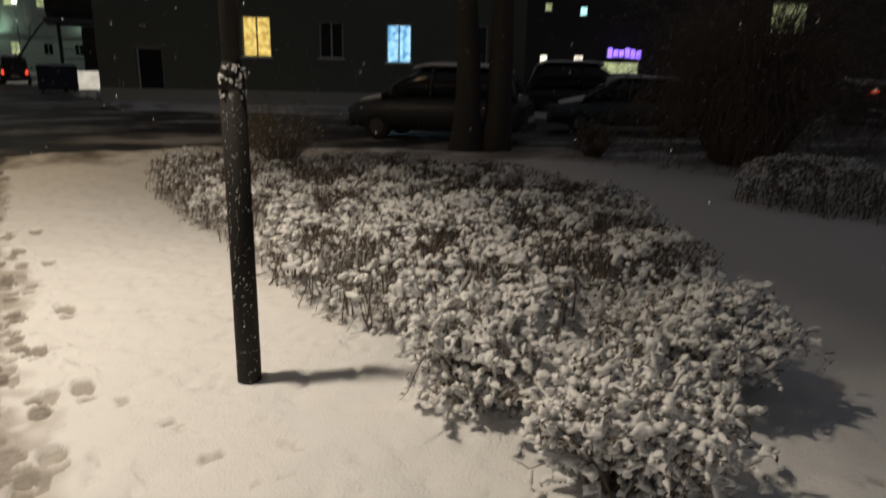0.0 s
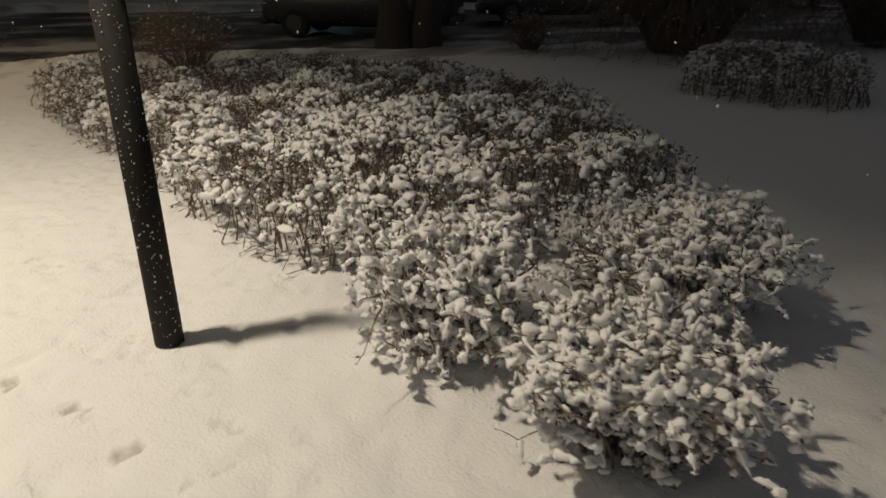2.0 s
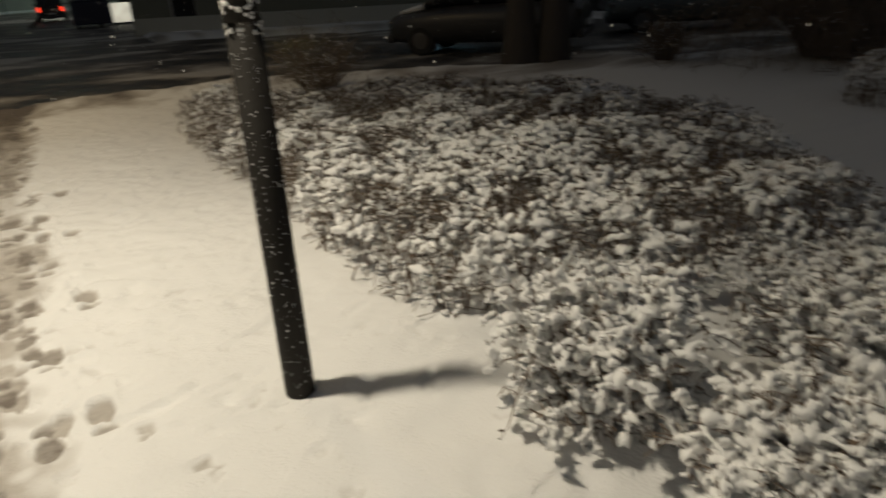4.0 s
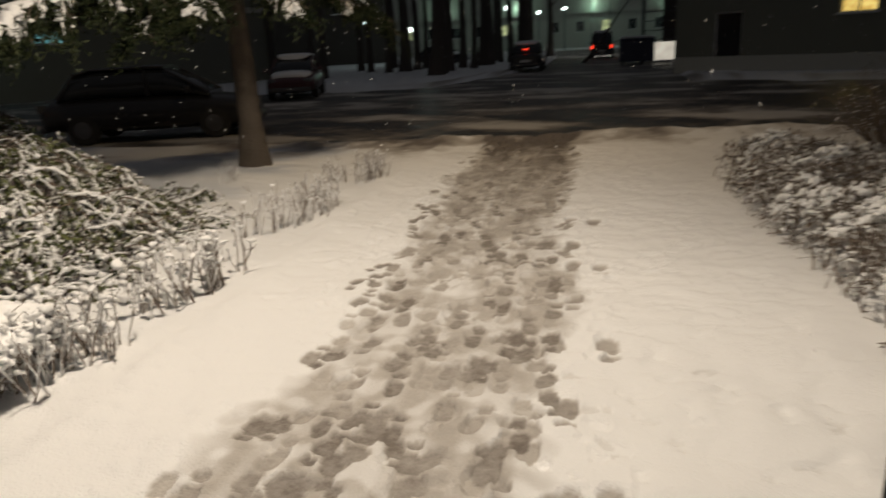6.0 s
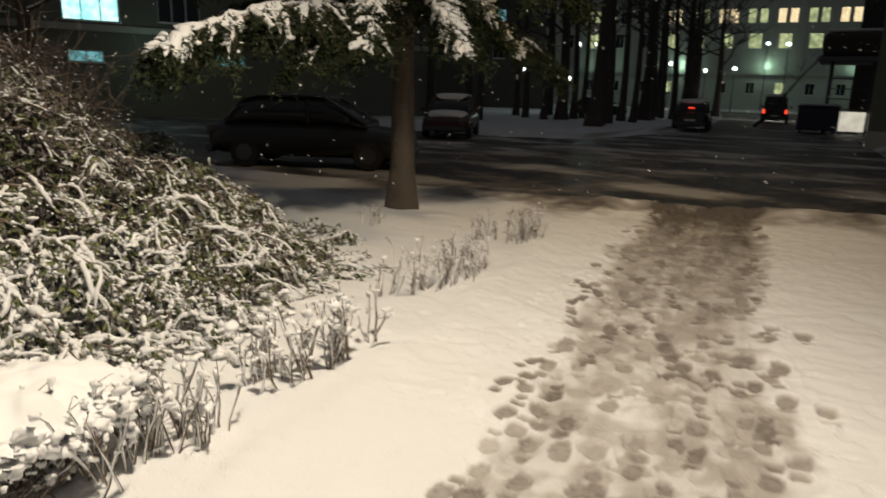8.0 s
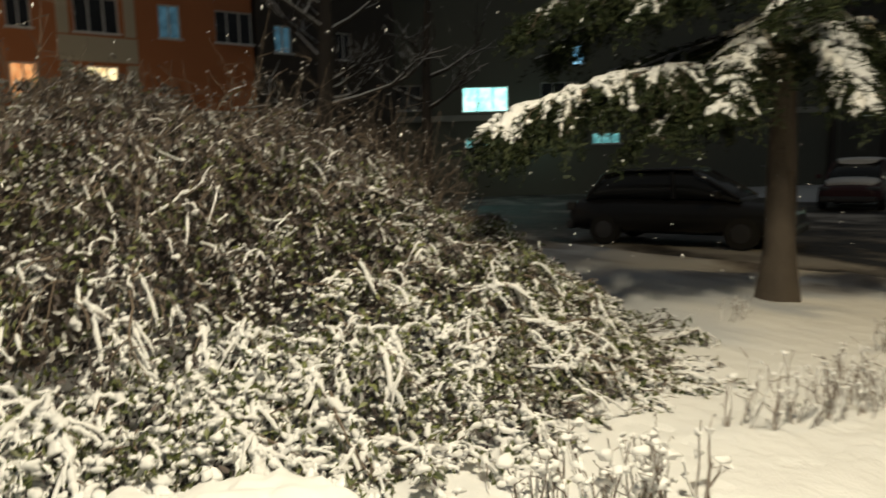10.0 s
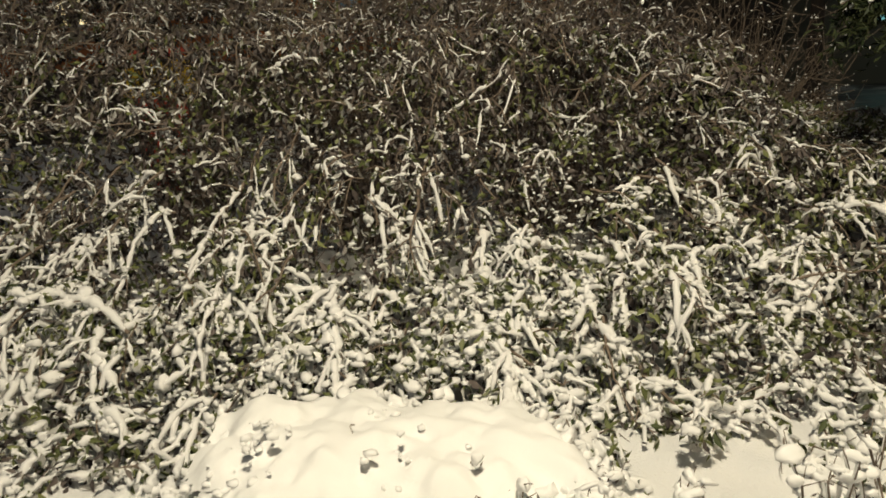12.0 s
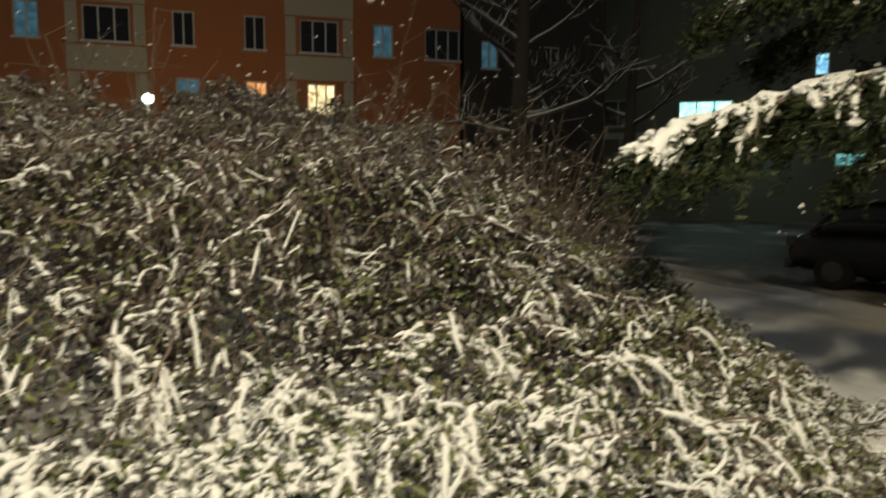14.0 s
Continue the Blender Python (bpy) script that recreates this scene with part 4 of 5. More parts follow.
# ---- cut-back shrubs along the path ----
def stem_clump(label, a, b, n, tall, lean, snow, spread=0.09):
    """A row of thin cut stems from a to b with snow on their tips."""
    cl = thing("stem_clump", label, "shrub", group="cut-back shrubs along the path")
    f = rng.uniform(0, 1, (n, 1))
    foot = np.array(a)[None] * (1 - f) + np.array(b)[None] * f + np.clip(rng.normal(0, spread, (n, 2)), -1.4 * spread, 1.4 * spread)
    foot = np.concatenate([foot, np.full((n, 1), -0.03)], axis=1)
    hh = tall * rng.uniform(0.55, 1.1, n)
    tip = foot + np.stack([np.clip(rng.normal(lean[0], 0.2, n), -0.4, 0.4) * hh, np.clip(rng.normal(lean[1], 0.2, n), -0.4, 0.4) * hh, hh], axis=1)
    u = np.linspace(0, 1, 5)[None, :, None]
    paths = foot[:, None] * (1 - u) + tip[:, None] * u + rng.normal(0, 0.006, (n, 5, 3))
    for one in range(n):
        arrays_part("stem", tubes(paths[one:one + 1], np.linspace(0.0072, 0.004, 5)[None] * rng.uniform(0.7, 1.3), 5), TWIG, cl)
    j = rng.integers(0, n, n * 3)
    at = rng.integers(2, 5, n * 3)
    p = paths[j, at]
    d = rng.normal(0, 0.5, (n * 3, 3)) + np.array([0, 0, 0.7])
    d /= np.linalg.norm(d, axis=1, keepdims=True)
    ln = rng.uniform(0.03, 0.10, (n * 3, 1))
    tw = np.stack([p, p + d * ln], axis=1)
    arrays_part("twig_mass", tubes(tw, np.tile([0.0026, 0.0012], (n * 3, 1)), 3), TWIG, cl)
    arrays_part("leaf_mass", leaves(tw[:, 1], rng.normal(0, 0.6, (n * 3, 3)) - np.array([0, 0, 0.5]), rng.uniform(0.014, 0.03, n * 3), 0.35), DRY_LEAF, cl)
    side = paths + np.array([0.004, -0.004, 0.002])
    arrays_part("stem_snow", tubes(side, np.clip(rng.normal(0.003, 0.0025, (n, 5)), 0.0006, 0.009), 5), SNOW, cl, "snow clinging to one side of the stems")
    p = np.concatenate([tw[:, 1], paths[:, -1]])
    p = p[rng.uniform(0, 1, len(p)) < 0.55]
    arrays_part("tip_snow", blobs(p, rng.uniform(0.25, 0.9, len(p)) * snow, 0.75, 1.0, ICO2, 1.7), SNOW, cl, "snow on the tips")
    return cl


stem_clump("sheaf of thin cut stems tipped with snow", (-4.88, 2.78), (-5.0, 3.5), 52, 0.42, (0.10, -0.05), 0.030)
stem_clump("sparse row of short cut stems in the snow", (-5.85, 4.1), (-6.2, 5.25), 60, 0.38, (-0.1, 0.1), 0.017)
stem_clump("small tuft of cut stems in the snow", (-7.0, 6.2), (-7.1, 6.6), 34, 0.36, (0, 0.1), 0.013)
stem_clump("little tuft of bare stems", (-7.3, 6.0), (-7.4, 6.15), 16, 0.30, (0, 0), 0.012)
stem_clump("dense tuft of stems under heavy snow", (-4.5, 2.38), (-4.28, 1.95), 58, 0.40, (0.05, -0.05), 0.026)
hedge("shrub", "low shrub buried under a smooth snow cap", [(-4.08, 1.76), (-3.9, 1.3), (-3.96, 0.92), (-4.38, 0.72), (-4.75, 1.0), (-4.88, 1.75), (-4.55, 2.22), (-4.28, 2.08)], 0.36, 1800, 0.05, group="shrubs beside the path", cap=True)
stem_clump("tiny sapling in the snow", (-8.5, 5.3), (-8.55, 5.4), 8, 0.26, (0, 0), 0.012)


# ---- spruce ----
def bough_arrays(base, way, length, drop, fullness=1.0, lift=0.18):
    """One spruce bough: axis, side shoots with needles, and the snow that lies on it."""
    k = 9
    u = np.linspace(0, 1, k)
    way = np.array(way) / np.linalg.norm(way)
    side = np.array([-way[1], way[0], 0.0])
    axis = np.array(base)[None] + np.array([way[0], way[1], 0.0])[None] * (u * length)[:, None]
    axis[:, 2] += lift * np.sin(u * np.pi * 0.8) * length * 0.25 - drop * u ** 1.6
    wood = [tubes(axis[None], np.linspace(0.035, 0.006, k)[None], 6)]
    ns = int(46 * length * fullness)
    f = rng.uniform(0.12, 1.0, ns)
    p = np.stack([np.interp(f, u, axis[:, c]) for c in range(3)], axis=1)
    sgn = rng.choice([-1, 1], ns)
    ln = (0.20 + 0.50 * (1 - f) ** 0.6 * length / 3.5) * rng.uniform(0.6, 1.2, ns)
    d = side[None] * sgn[:, None] * rng.uniform(0.5, 1.0, (ns, 1)) + np.array([way[0], way[1], 0])[None] * rng.uniform(0.5, 1.2, (ns, 1))
    d /= np.linalg.norm(d, axis=1, keepdims=True)
    v = np.linspace(0, 1, 5)
    shoot = p[:, None] + d[:, None] * (ln[:, None] * v[None])[:, :, None]
    shoot[:, :, 2] -= ln[:, None] * (v[None] ** 1.5) * rng.uniform(0.25, 0.85, (ns, 1))
    wood.append(tubes(shoot, np.linspace(0.008, 0.003, 5)[None] * np.ones((ns, 1)), 4))
    # hanging shoots below
    nh = int((110 if fullness > 1.0 else 170) * length)
    j, a = rng.integers(0, ns, nh), rng.integers(1, 5, nh)
    hp = shoot[j, a]
    hd = rng.normal(0, 0.35, (nh, 3)) + np.array([0, 0, -0.8]) + d[j] * 0.5
    hd /= np.linalg.norm(hd, axis=1, keepdims=True)
    hl = rng.uniform(0.10, 0.38, nh)
    hang = np.stack([hp, hp + hd * hl[:, None] * 0.5, hp + hd * hl[:, None]], axis=1)
    # needles
    q = np.concatenate([shoot[:, 1:].reshape(-1, 3)] * 3 + [(shoot[:, 1:] * 0.5 + shoot[:, :-1] * 0.5).reshape(-1, 3)] * 4 + [hang.reshape(-1, 3)] * 3 + [(hang[:, 1:] * 0.5 + hang[:, :-1] * 0.5).reshape(-1, 3)] * 4)
    w = rng.normal(0, 0.7, q.shape) + np.array([way[0], way[1], -0.35]) * 0.6
    needles = leaves(q, w, rng.uniform(0.045, 0.09, len(q)), 0.22)
    # snow on the upper side
    lum = np.clip(rng.normal(1, 0.3, (ns, 5)), 0.3, 1.8)
    sr = (0.014 + 0.028 * rng.uniform(0, 1, (ns, 1)) ** 1.5) * (0.95 if fullness > 1.0 else 0.6) * np.array([[0.7, 1.1, 1.15, 0.9, 0.25]]) * lum
    bare = rng.uniform(0, 1, ns) < (0.42 if fullness > 1.3 else 0.6 if fullness > 1.0 else 0.2)
    sr = sr[bare]
    sp = shoot[bare] + np.array([0, 0, 0.012])
    sp[:, :, 2] += sr * 0.4
    snow = [tubes(sp, sr, 7)]
    ar = np.clip(rng.normal(0.020, 0.008, (1, k)), 0.008, 0.04) * np.linspace(1.0, 0.45, k)[None]
    snow.append(tubes((axis + np.array([0, 0, 0.035]))[None], ar, 8))
    hs = np.concatenate([hang[rng.uniform(0, 1, nh) < (0.22 if fullness > 1.0 else 0.1), 0], shoot[bare, 2], shoot[bare, 3]]) + rng.normal(0, 0.015, (1, 3))
    tips = np.concatenate([hs + np.array([0, 0, 0.008]), sp[:, 2] + rng.normal(0, 0.02, (len(sp), 3))])
    bv, bf = blobs(tips, rng.uniform(0.010, 0.042, len(tips)) * (1.0 if fullness > 1.0 else 0.6), 0.6, 0.7, ICO1, 1.9)
    snow.append((bv, np.concatenate([bf, bf[:, :1]], axis=1)))
    return joined(wood), needles, joined(snow)


def spruce(name, label, foot, girth, tall, boughs, group=""):
    tree = thing(name, label, "tree", Matrix.Translation(foot), group)
    k = 14
    u = np.linspace(0, 1, k)
    axis = np.stack([0.04 * np.sin(u * 5), 0.03 * np.cos(u * 4), u * tall - 0.15], axis=1)
    r = girth * (1 - u * 0.93) + girth * 0.55 * np.exp(-u * tall / 0.16)
    v, f = tubes(axis[None], r[None], 22)
    v = v + (value_noise(np.arctan2(v[:, 1], v[:, 0]) * 5, v[:, 2] * 3, 71)[:, None] - 0.5) * 0.03 * v * np.array([1, 1, 0]) / girth
    arrays_part("trunk", (v, f), BARK, tree)
    for base_z, way, length, drop, full in boughs:
        wood, needles, snow = bough_arrays((0, 0, base_z), way, length, drop, full)
        b = arrays_part("bough", wood, TWIG, tree)
        arrays_part("needle_mass", needles, NEEDLE, b, "dark green spruce needles", False)
        arrays_part("snow", snow, SNOW, b, "snow lying on the bough")
    return tree


near_boughs = [(2.45, (2.24, -3.5), 4.0, 0.72, 1.4), (2.9, (2, -2.4), 2.5, 1.2, 0.9), (3.05, (1.35, -1.1), 2.2, 1.15, 1.25), (3.0, (1, -0.15), 1.8, 1.1, 1.2),
               (3.05, (0.9, 0.7), 1.6, 1.1, 1.15), (2.8, (0.1, -1), 2.9, 1.1, 0.6), (2.9, (-0.6, -1), 3, 1, 0.6), (2.8, (0.2, 1), 2.3, 1, 0.9), (3, (-1, 0.2), 2.6, 1, 0.6),
               (3.7, (1.5, -1.9), 2.5, 0.9, 1.1), (3.7, (1, -0.5), 2.3, 1.0, 1.1), (3.6, (1, 0.3), 2, 1, 1.1), (3.7, (0.25, -1), 3, 0.9, 1), (3.8, (-0.7, -0.8), 2.8, 0.9, 0.6), (3.6, (0.5, 1), 2.3, 0.9, 0.9),
               (4.3, (1, -0.8), 2.9, 0.8, 0.6), (4.4, (0.1, -1), 2.6, 0.8, 0.6), (4.4, (1, 0.6), 1.8, 0.8, 0.6), (5.2, (0.7, -0.7), 2.3, 0.6, 0.6), (5.3, (-0.7, 0.7), 2.2, 0.6, 0.6), (5.4, (1, 0.2), 2.1, 0.6, 0.6), (6.4, (0.4, -0.9), 1.7, 0.5, 0.6)]
spruce("spruce_tree", "tall spruce with bare lower trunk and snow-laden drooping boughs", (-9.52, 6.28, 0), 0.172, 9.5, near_boughs)


# ---- buildings ----
LIT_YELLOW = glow("lit_yellow_curtain", (1.0, 0.74, 0.22), 0.85, (0.55, 0.36, 0.08), 5.0)
LIT_BLUE = glow("lit_blue_curtain", (0.45, 0.80, 1.0), 1.0, (0.10, 0.30, 0.55), 5.0)
LIT_CYAN = glow("lit_cyan_room", (0.62, 1.0, 0.98), 1.25, (0.30, 0.75, 0.75), 3.0)
LIT_TEAL = glow("lit_teal_room", (0.25, 0.62, 0.66), 0.55, (0.08, 0.25, 0.27), 6.0)
LIT_WARM = glow("lit_warm_room", (1.0, 0.50, 0.22), 0.65, (0.75, 0.28, 0.10), 4.0)
LIT_CREAM = glow("lit_cream_room", (1.0, 0.85, 0.55), 1.1, (0.6, 0.42, 0.2), 4.0)
LIT_DIM = glow("dim_blue_blind", (0.10, 0.22, 0.32), 0.30, (0.05, 0.11, 0.16), 4.0)
LIT_WHITE = glow("lit_white_shop", (1.0, 0.93, 0.78), 1.2, (0.6, 0.52, 0.4), 2.0)
LIT_OLIVE = glow("lit_olive_room", (0.80, 0.86, 0.45), 0.55, (0.35, 0.40, 0.2), 2.0)
DARK_ROOM = material("unlit_room", (0.012, 0.012, 0.013), (0.03, 0.03, 0.032), 2.0, 0.9, 0.0)
RED_GLOW = glow("red_tail_light", (1.0, 0.05, 0.02), 1.6)
WHITE_GLOW = glow("white_lamp", (0.85, 1.0, 0.95), 5.0)
BLUE_GLOW = glow("blue_sign", (0.12, 0.25, 1.0), 1.6)
PURPLE_GLOW = glow("purple_sign", (0.30, 0.16, 1.0), 1.9)
# the board emits light in place of lamplight falling on it
BOARD_GLOW = glow("white_board_glow", (1.0, 0.92, 0.76), 0.55, (0.75, 0.68, 0.56), 2.0)


def wall_frame(foot, way):
    """Local x along the wall, local y into the building."""
    w = Vector((way[0], way[1], 0)).normalized()
    return Matrix.Translation((foot[0], foot[1], 0)) @ Matrix(((w.x, -w.y, 0, 0), (w.y, w.x, 0, 0), (0, 0, 1, 0), (0, 0, 0, 1)))


def building(name, label, m, u0, u1, tall, wall, windows, deep=9.0, bands=(), panels=(), roof=ROOFING):
    """A facade with real openings, its windows, string courses and a body behind."""
    b = thing(name, label, "building", m)
    us = sorted({u0, u1, *(v for w in windows for v in (w[0], w[2]))})
    zs = sorted({-0.4, tall, *(v for w in windows for v in (w[1], w[3]))})
    bm = cells(bmesh.new(), us, zs, lambda u, z: not any(w[0] < u < w[2] and w[1] < z < w[3] for w in windows), 0, 0.35)
    part("wall", bm, wall, b)
    box_part("side_wall", (u0, 0.36, -0.4, u0 + 0.35, deep, tall), wall, b)
    box_part("side_wall", (u1 - 0.35, 0.36, -0.4, u1, deep, tall), wall, b)
    box_part("back_wall", (u0, deep, -0.4, u1, deep + 0.3, tall), wall, b)
    r = box_part("roof", (u0 - 0.4, -0.5, tall, u1 + 0.4, deep + 0.6, tall + 0.25), roof, b, 0.03)
    box_part("snow", (u0 - 0.35, -0.45, tall + 0.25, u1 + 0.35, deep + 0.5, tall + 0.37), SNOW, r, 0.04, "snow on the roof")
    for z0, z1, out, mat in bands:
        box_part("string_course", (u0 + 0.01, -out, z0, u1 - 0.01, -0.003, z1), mat, b, 0.01)
    for a0, z0, a1, z1, out, mat in panels:
        box_part("wall_panel", (a0, -out, z0, a1, -0.003, z1), mat, b, 0.01)
    for a0, z0, a1, z1, glowing, lights, *rest in windows:
        frame_mat = rest[0] if rest else FRAME_WHITE
        t = 0.055
        posts = [a0 + (a1 - a0) * k / lights for k in range(1, lights)]
        fu = sorted([a0, a0 + t, a1 - t, a1] + [c + d for c in posts for d in (-t / 2, t / 2)])
        bm = cells(bmesh.new(), fu, [z0, z0 + t, z1 - t, z1], lambda u, z: u < a0 + t or u > a1 - t or z < z0 + t or z > z1 - t or any(abs(u - c) < t / 2 for c in posts), 0.10, 0.17)
        win = part("window", bm, frame_mat, b)
        box_part("sill", (a0 - 0.06, -0.09, z0 - 0.05, a1 + 0.06, 0.10, z0 - 0.004), frame_mat, win, 0.008)
        box_part("sill_snow", (a0 - 0.05, -0.085, z0 - 0.003, a1 + 0.05, 0.09, z0 + 0.03), SNOW, win, 0.012, "snow on the sill")
        for k in range(lights):
            c0, c1 = a0 + (a1 - a0) * k / lights + t * 0.6, a0 + (a1 - a0) * (k + 1) / lights - t * 0.6
            if glowing is None:
                box_part("pane", (c0, 0.13, z0 + t, c1, 0.14, z1 - t), GLASS, win)
        if glowing is not None:
            box_part("curtain", (a0 + 0.02, 0.24, z0 + 0.02, a1 - 0.02, 0.26, z1 - 0.02), glowing, win, 0, "curtain lit from the room behind")
    return b


# the low house across the road
house = building("house", "dark grey-green rendered house with a few lit windows", wall_frame((0, 28), (1, 0)), -13.9, 3.1, 8.5, GREEN_GREY,
                 [(-8.1, 1.85, -6.95, 3.4, LIT_YELLOW, 2), (-5.05, 1.85, -4.1, 3.25, None, 2), (-2.4, 1.72, -1.4, 3.2, LIT_BLUE, 2), (0.6, 1.75, 1.6, 3.2, None, 2),
                  (-12.35, 0.0, -11.3, 2.15, None, 1), (-8.1, 5.0, -6.95, 6.5, None, 2), (-5.05, 5.0, -4.1, 6.5, None, 2), (-2.4, 5.0, -1.4, 6.5, None, 2)],
                 bands=((-0.35, 0.55, 0.06, STONE),))
building("house", "dark rear wing of the house behind the canopy", wall_frame((0, 43.5), (1, 0)), -22.4, -12.0, 8.5, DIM_BROWN, [(-15.5, 1.8, -14.4, 3.2, None, 2), (-18.2, 4.9, -17.1, 6.4, None, 2), (-15.5, 4.9, -14.4, 6.4, None, 2)], deep=6.0)
# shops far behind the parked cars; wall stretched wide and tall to cover the sky
building("shop", "distant dark shop front with bright narrow windows", wall_frame((0, 62), (1, 0)), 4.0, 62.0, 17.0, DIM_BROWN,
         [(8.15, 0.9, 8.85, 2.9, LIT_WHITE, 1), (9.8, 1.1, 10.4, 2.5, LIT_WHITE, 1), (11.15, 0.9, 12.0, 2.95, LIT_WHITE, 1), (8.4, 6.5, 9.05, 7.2, LIT_OLIVE, 1), (11.45, 6.2, 12.1, 6.95, LIT_CYAN, 1),
          (13.2, 1.4, 16.9, 2.4, LIT_OLIVE, 4), (28.0, 5.1, 31.0, 7.6, LIT_OLIVE, 3)])
sign = thing("shop_sign", "glowing purple sign over the distant shop", "sign", Matrix.Translation((15.5, 61.6, 3.1)))
for k in range(6):
    box_part("letter_block", (-1.5 + k * 0.5, -0.08, -0.35 + 0.08 * math.sin(k), -1.12 + k * 0.5, 0.08, 0.35 + 0.1 * math.cos(k * 2)), PURPLE_GLOW, sign, 0.03)
box_part("backing", (-1.7, 0.09, -0.45, 1.7, 0.3, 0.45), METAL, sign, 0.02)

# the orange apartment house
OM = wall_frame((-26.0, -11.6), (-0.537, 0.843))
wins = []
for c, kind in ((-11.6, LIT_CREAM), (-9.2, DARK_ROOM), (-1.55, LIT_DIM), (0.85, LIT_WARM), (3.3, LIT_CREAM)):
    wide = 0.55 if kind in (DARK_ROOM, LIT_CREAM) else 0.42
    wins.append((c - wide, 4.18, c + wide, 5.5, kind if kind is not DARK_ROOM else None, 3 if wide > 0.5 else 2))
for c, wide, kind in ((-11.6, 0.7, None), (-9.2, 0.7, None), (-6.7, 0.4, LIT_DIM), (-4.2, 0.78, None), (-1.65, 0.38, None), (0.85, 0.38, None), (3.25, 0.74, None), (5.75, 0.4, LIT_DIM), (8.2, 0.74, None)):
    wins.append((c - wide, 6.63, c + wide, 7.9, kind, 3 if wide > 0.5 else 2))
    wins.append((c - wide, 9.1, c + wide, 10.4, None, 3 if wide > 0.5 else 2))
panels = []
for c in (-10.4, -4.2, 3.25):
    for z0, z1 in ((5.62, 6.5), (8.0, 9.0)):
        panels.append((c - 1.3, z0, c + 1.3, z1, 0.05, CREAM))
    for s in (-1.28, 0.9):
        panels.append((c + s, 4.0, c + s + 0.38, 5.55, 0.05, CREAM))
        panels.append((c + s, 6.55, c + s + 0.38, 7.95, 0.05, CREAM))
building("apartment_house", "orange and cream rendered apartment house with white windows", OM, -24.0, 8.6, 12.5, ORANGE, wins, bands=((3.6, 3.98, 0.16, CREAM), (-0.35, 2.6, 0.10, DIM_BROWN)), panels=panels, deep=10)
building("apartment_house", "dark brown wing of the apartment house", wall_frame((-30.9, -4.1), (-0.62, 0.785)), 0.2, 7.2, 12.5, DIM_BROWN, [(1.0, 6.45, 1.8, 7.6, LIT_DIM, 2), (4.0, 6.4, 4.8, 7.6, None, 2)])
# the grey-green house behind the spruce
building("office_house", "grey-green house with bright blue-white windows", wall_frame((-38.0, 3.0), (0, 1)), -4.0, 22.0, 11.0, GREEN_GREY,
         [(1.9, 4.3, 4.3, 5.6, LIT_CYAN, 3), (-1.6, 4.45, -0.2, 5.75, None, 2), (6.0, 4.45, 8.0, 5.75, None, 3), (10.4, 4.45, 12.4, 5.75, None, 3), (2.0, 2.45, 3.5, 3.0, LIT_TEAL, 2), (8.7, 2.5, 10.2, 3.1, LIT_TEAL, 3), (7.7, 6.6, 8.3, 7.6, LIT_BLUE, 1), (14.0, 4.4, 16.0, 5.7, LIT_DIM, 3)],
         bands=((3.85, 4.15, 0.18, STONE),))
# a dark backdrop house, added to cover the pale sky behind the grove
building("backdrop_house", "made-up dark backdrop house covering the sky behind the grove", wall_frame((-62.0, 43.0), (0.552, 0.834)), -9.0, 9.0, 15.0, DIM_BROWN, [(-6.0, 5.0, -4.8, 6.5, LIT_TEAL, 2), (-1.0, 5.0, 0.2, 6.5, None, 2), (3.6, 8.4, 4.8, 9.9, LIT_TEAL, 2), (3.6, 5.0, 4.8, 6.5, None, 2)], deep=6.0)
# the large hall beyond the grove
ND = Vector((-0.559, 0.829, 0))
NF = Vector((-1.28, 1.54, 0)) + ND * 110
hall_windows = []
for k in range(-10, 4):
    c = 1.5 + k * 3.83
    on = k > -3 or k % 3 == 0
    for dx in (-0.75, 0.75):
        hall_windows.append((c + dx - 0.52, 12.05, c + dx + 0.52, 14.0, (LIT_CREAM if k % 2 else LIT_OLIVE) if on else None, 2))
    hall_windows.append((c - 0.85, 8.6, c + 0.85, 10.65, LIT_OLIVE if on else None, 3))
    hall_windows.append((c - 0.6, 2.3, c + 0.6, 3.9, LIT_OLIVE if k % 4 == 1 else None, 2))
hall = building("hall", "large pale hall with pilasters and rows of lit windows", wall_frame(NF, (ND.y, -ND.x)), -40.0, 16.5, 17.0, STONE, hall_windows, deep=12, bands=((4.95, 5.5, 0.4, STONE), (-0.35, 1.9, 0.12, STONE)))
for k in range(-10, 4):
    c = 3.45 + k * 3.83
    box_part("pilaster", (c - 0.45, -0.35, 5.52, c + 0.45, -0.002, 16.2), STONE, hall, 0.04)
    if k > -9:
        light_at = hall.matrix_world @ Vector((c, -1.1, 6.2))
        if k % 3 == 0:
            point_light("facade_light", light_at, 70, (0.62, 1.0, 0.76), 0.3)


def globe_lamp(place, tall, size=0.22):
    z = 0.0
    g = thing("street_lamp", "distant street lamp with a bright white globe", "street lamp", Matrix.Translation((place[0], place[1], z)), "distant street lamps")
    part("post", cylinder(bmesh.new(), (0, 0, -0.2), (0, 0, tall), 0.07, 0.045, 12), METAL, g, smooth=True)
    arrays_part("globe", blobs(np.array([[0, 0, tall + size * 0.8]]), np.array([size]), 1.0, 0.0), WHITE_GLOW, g)
    return g


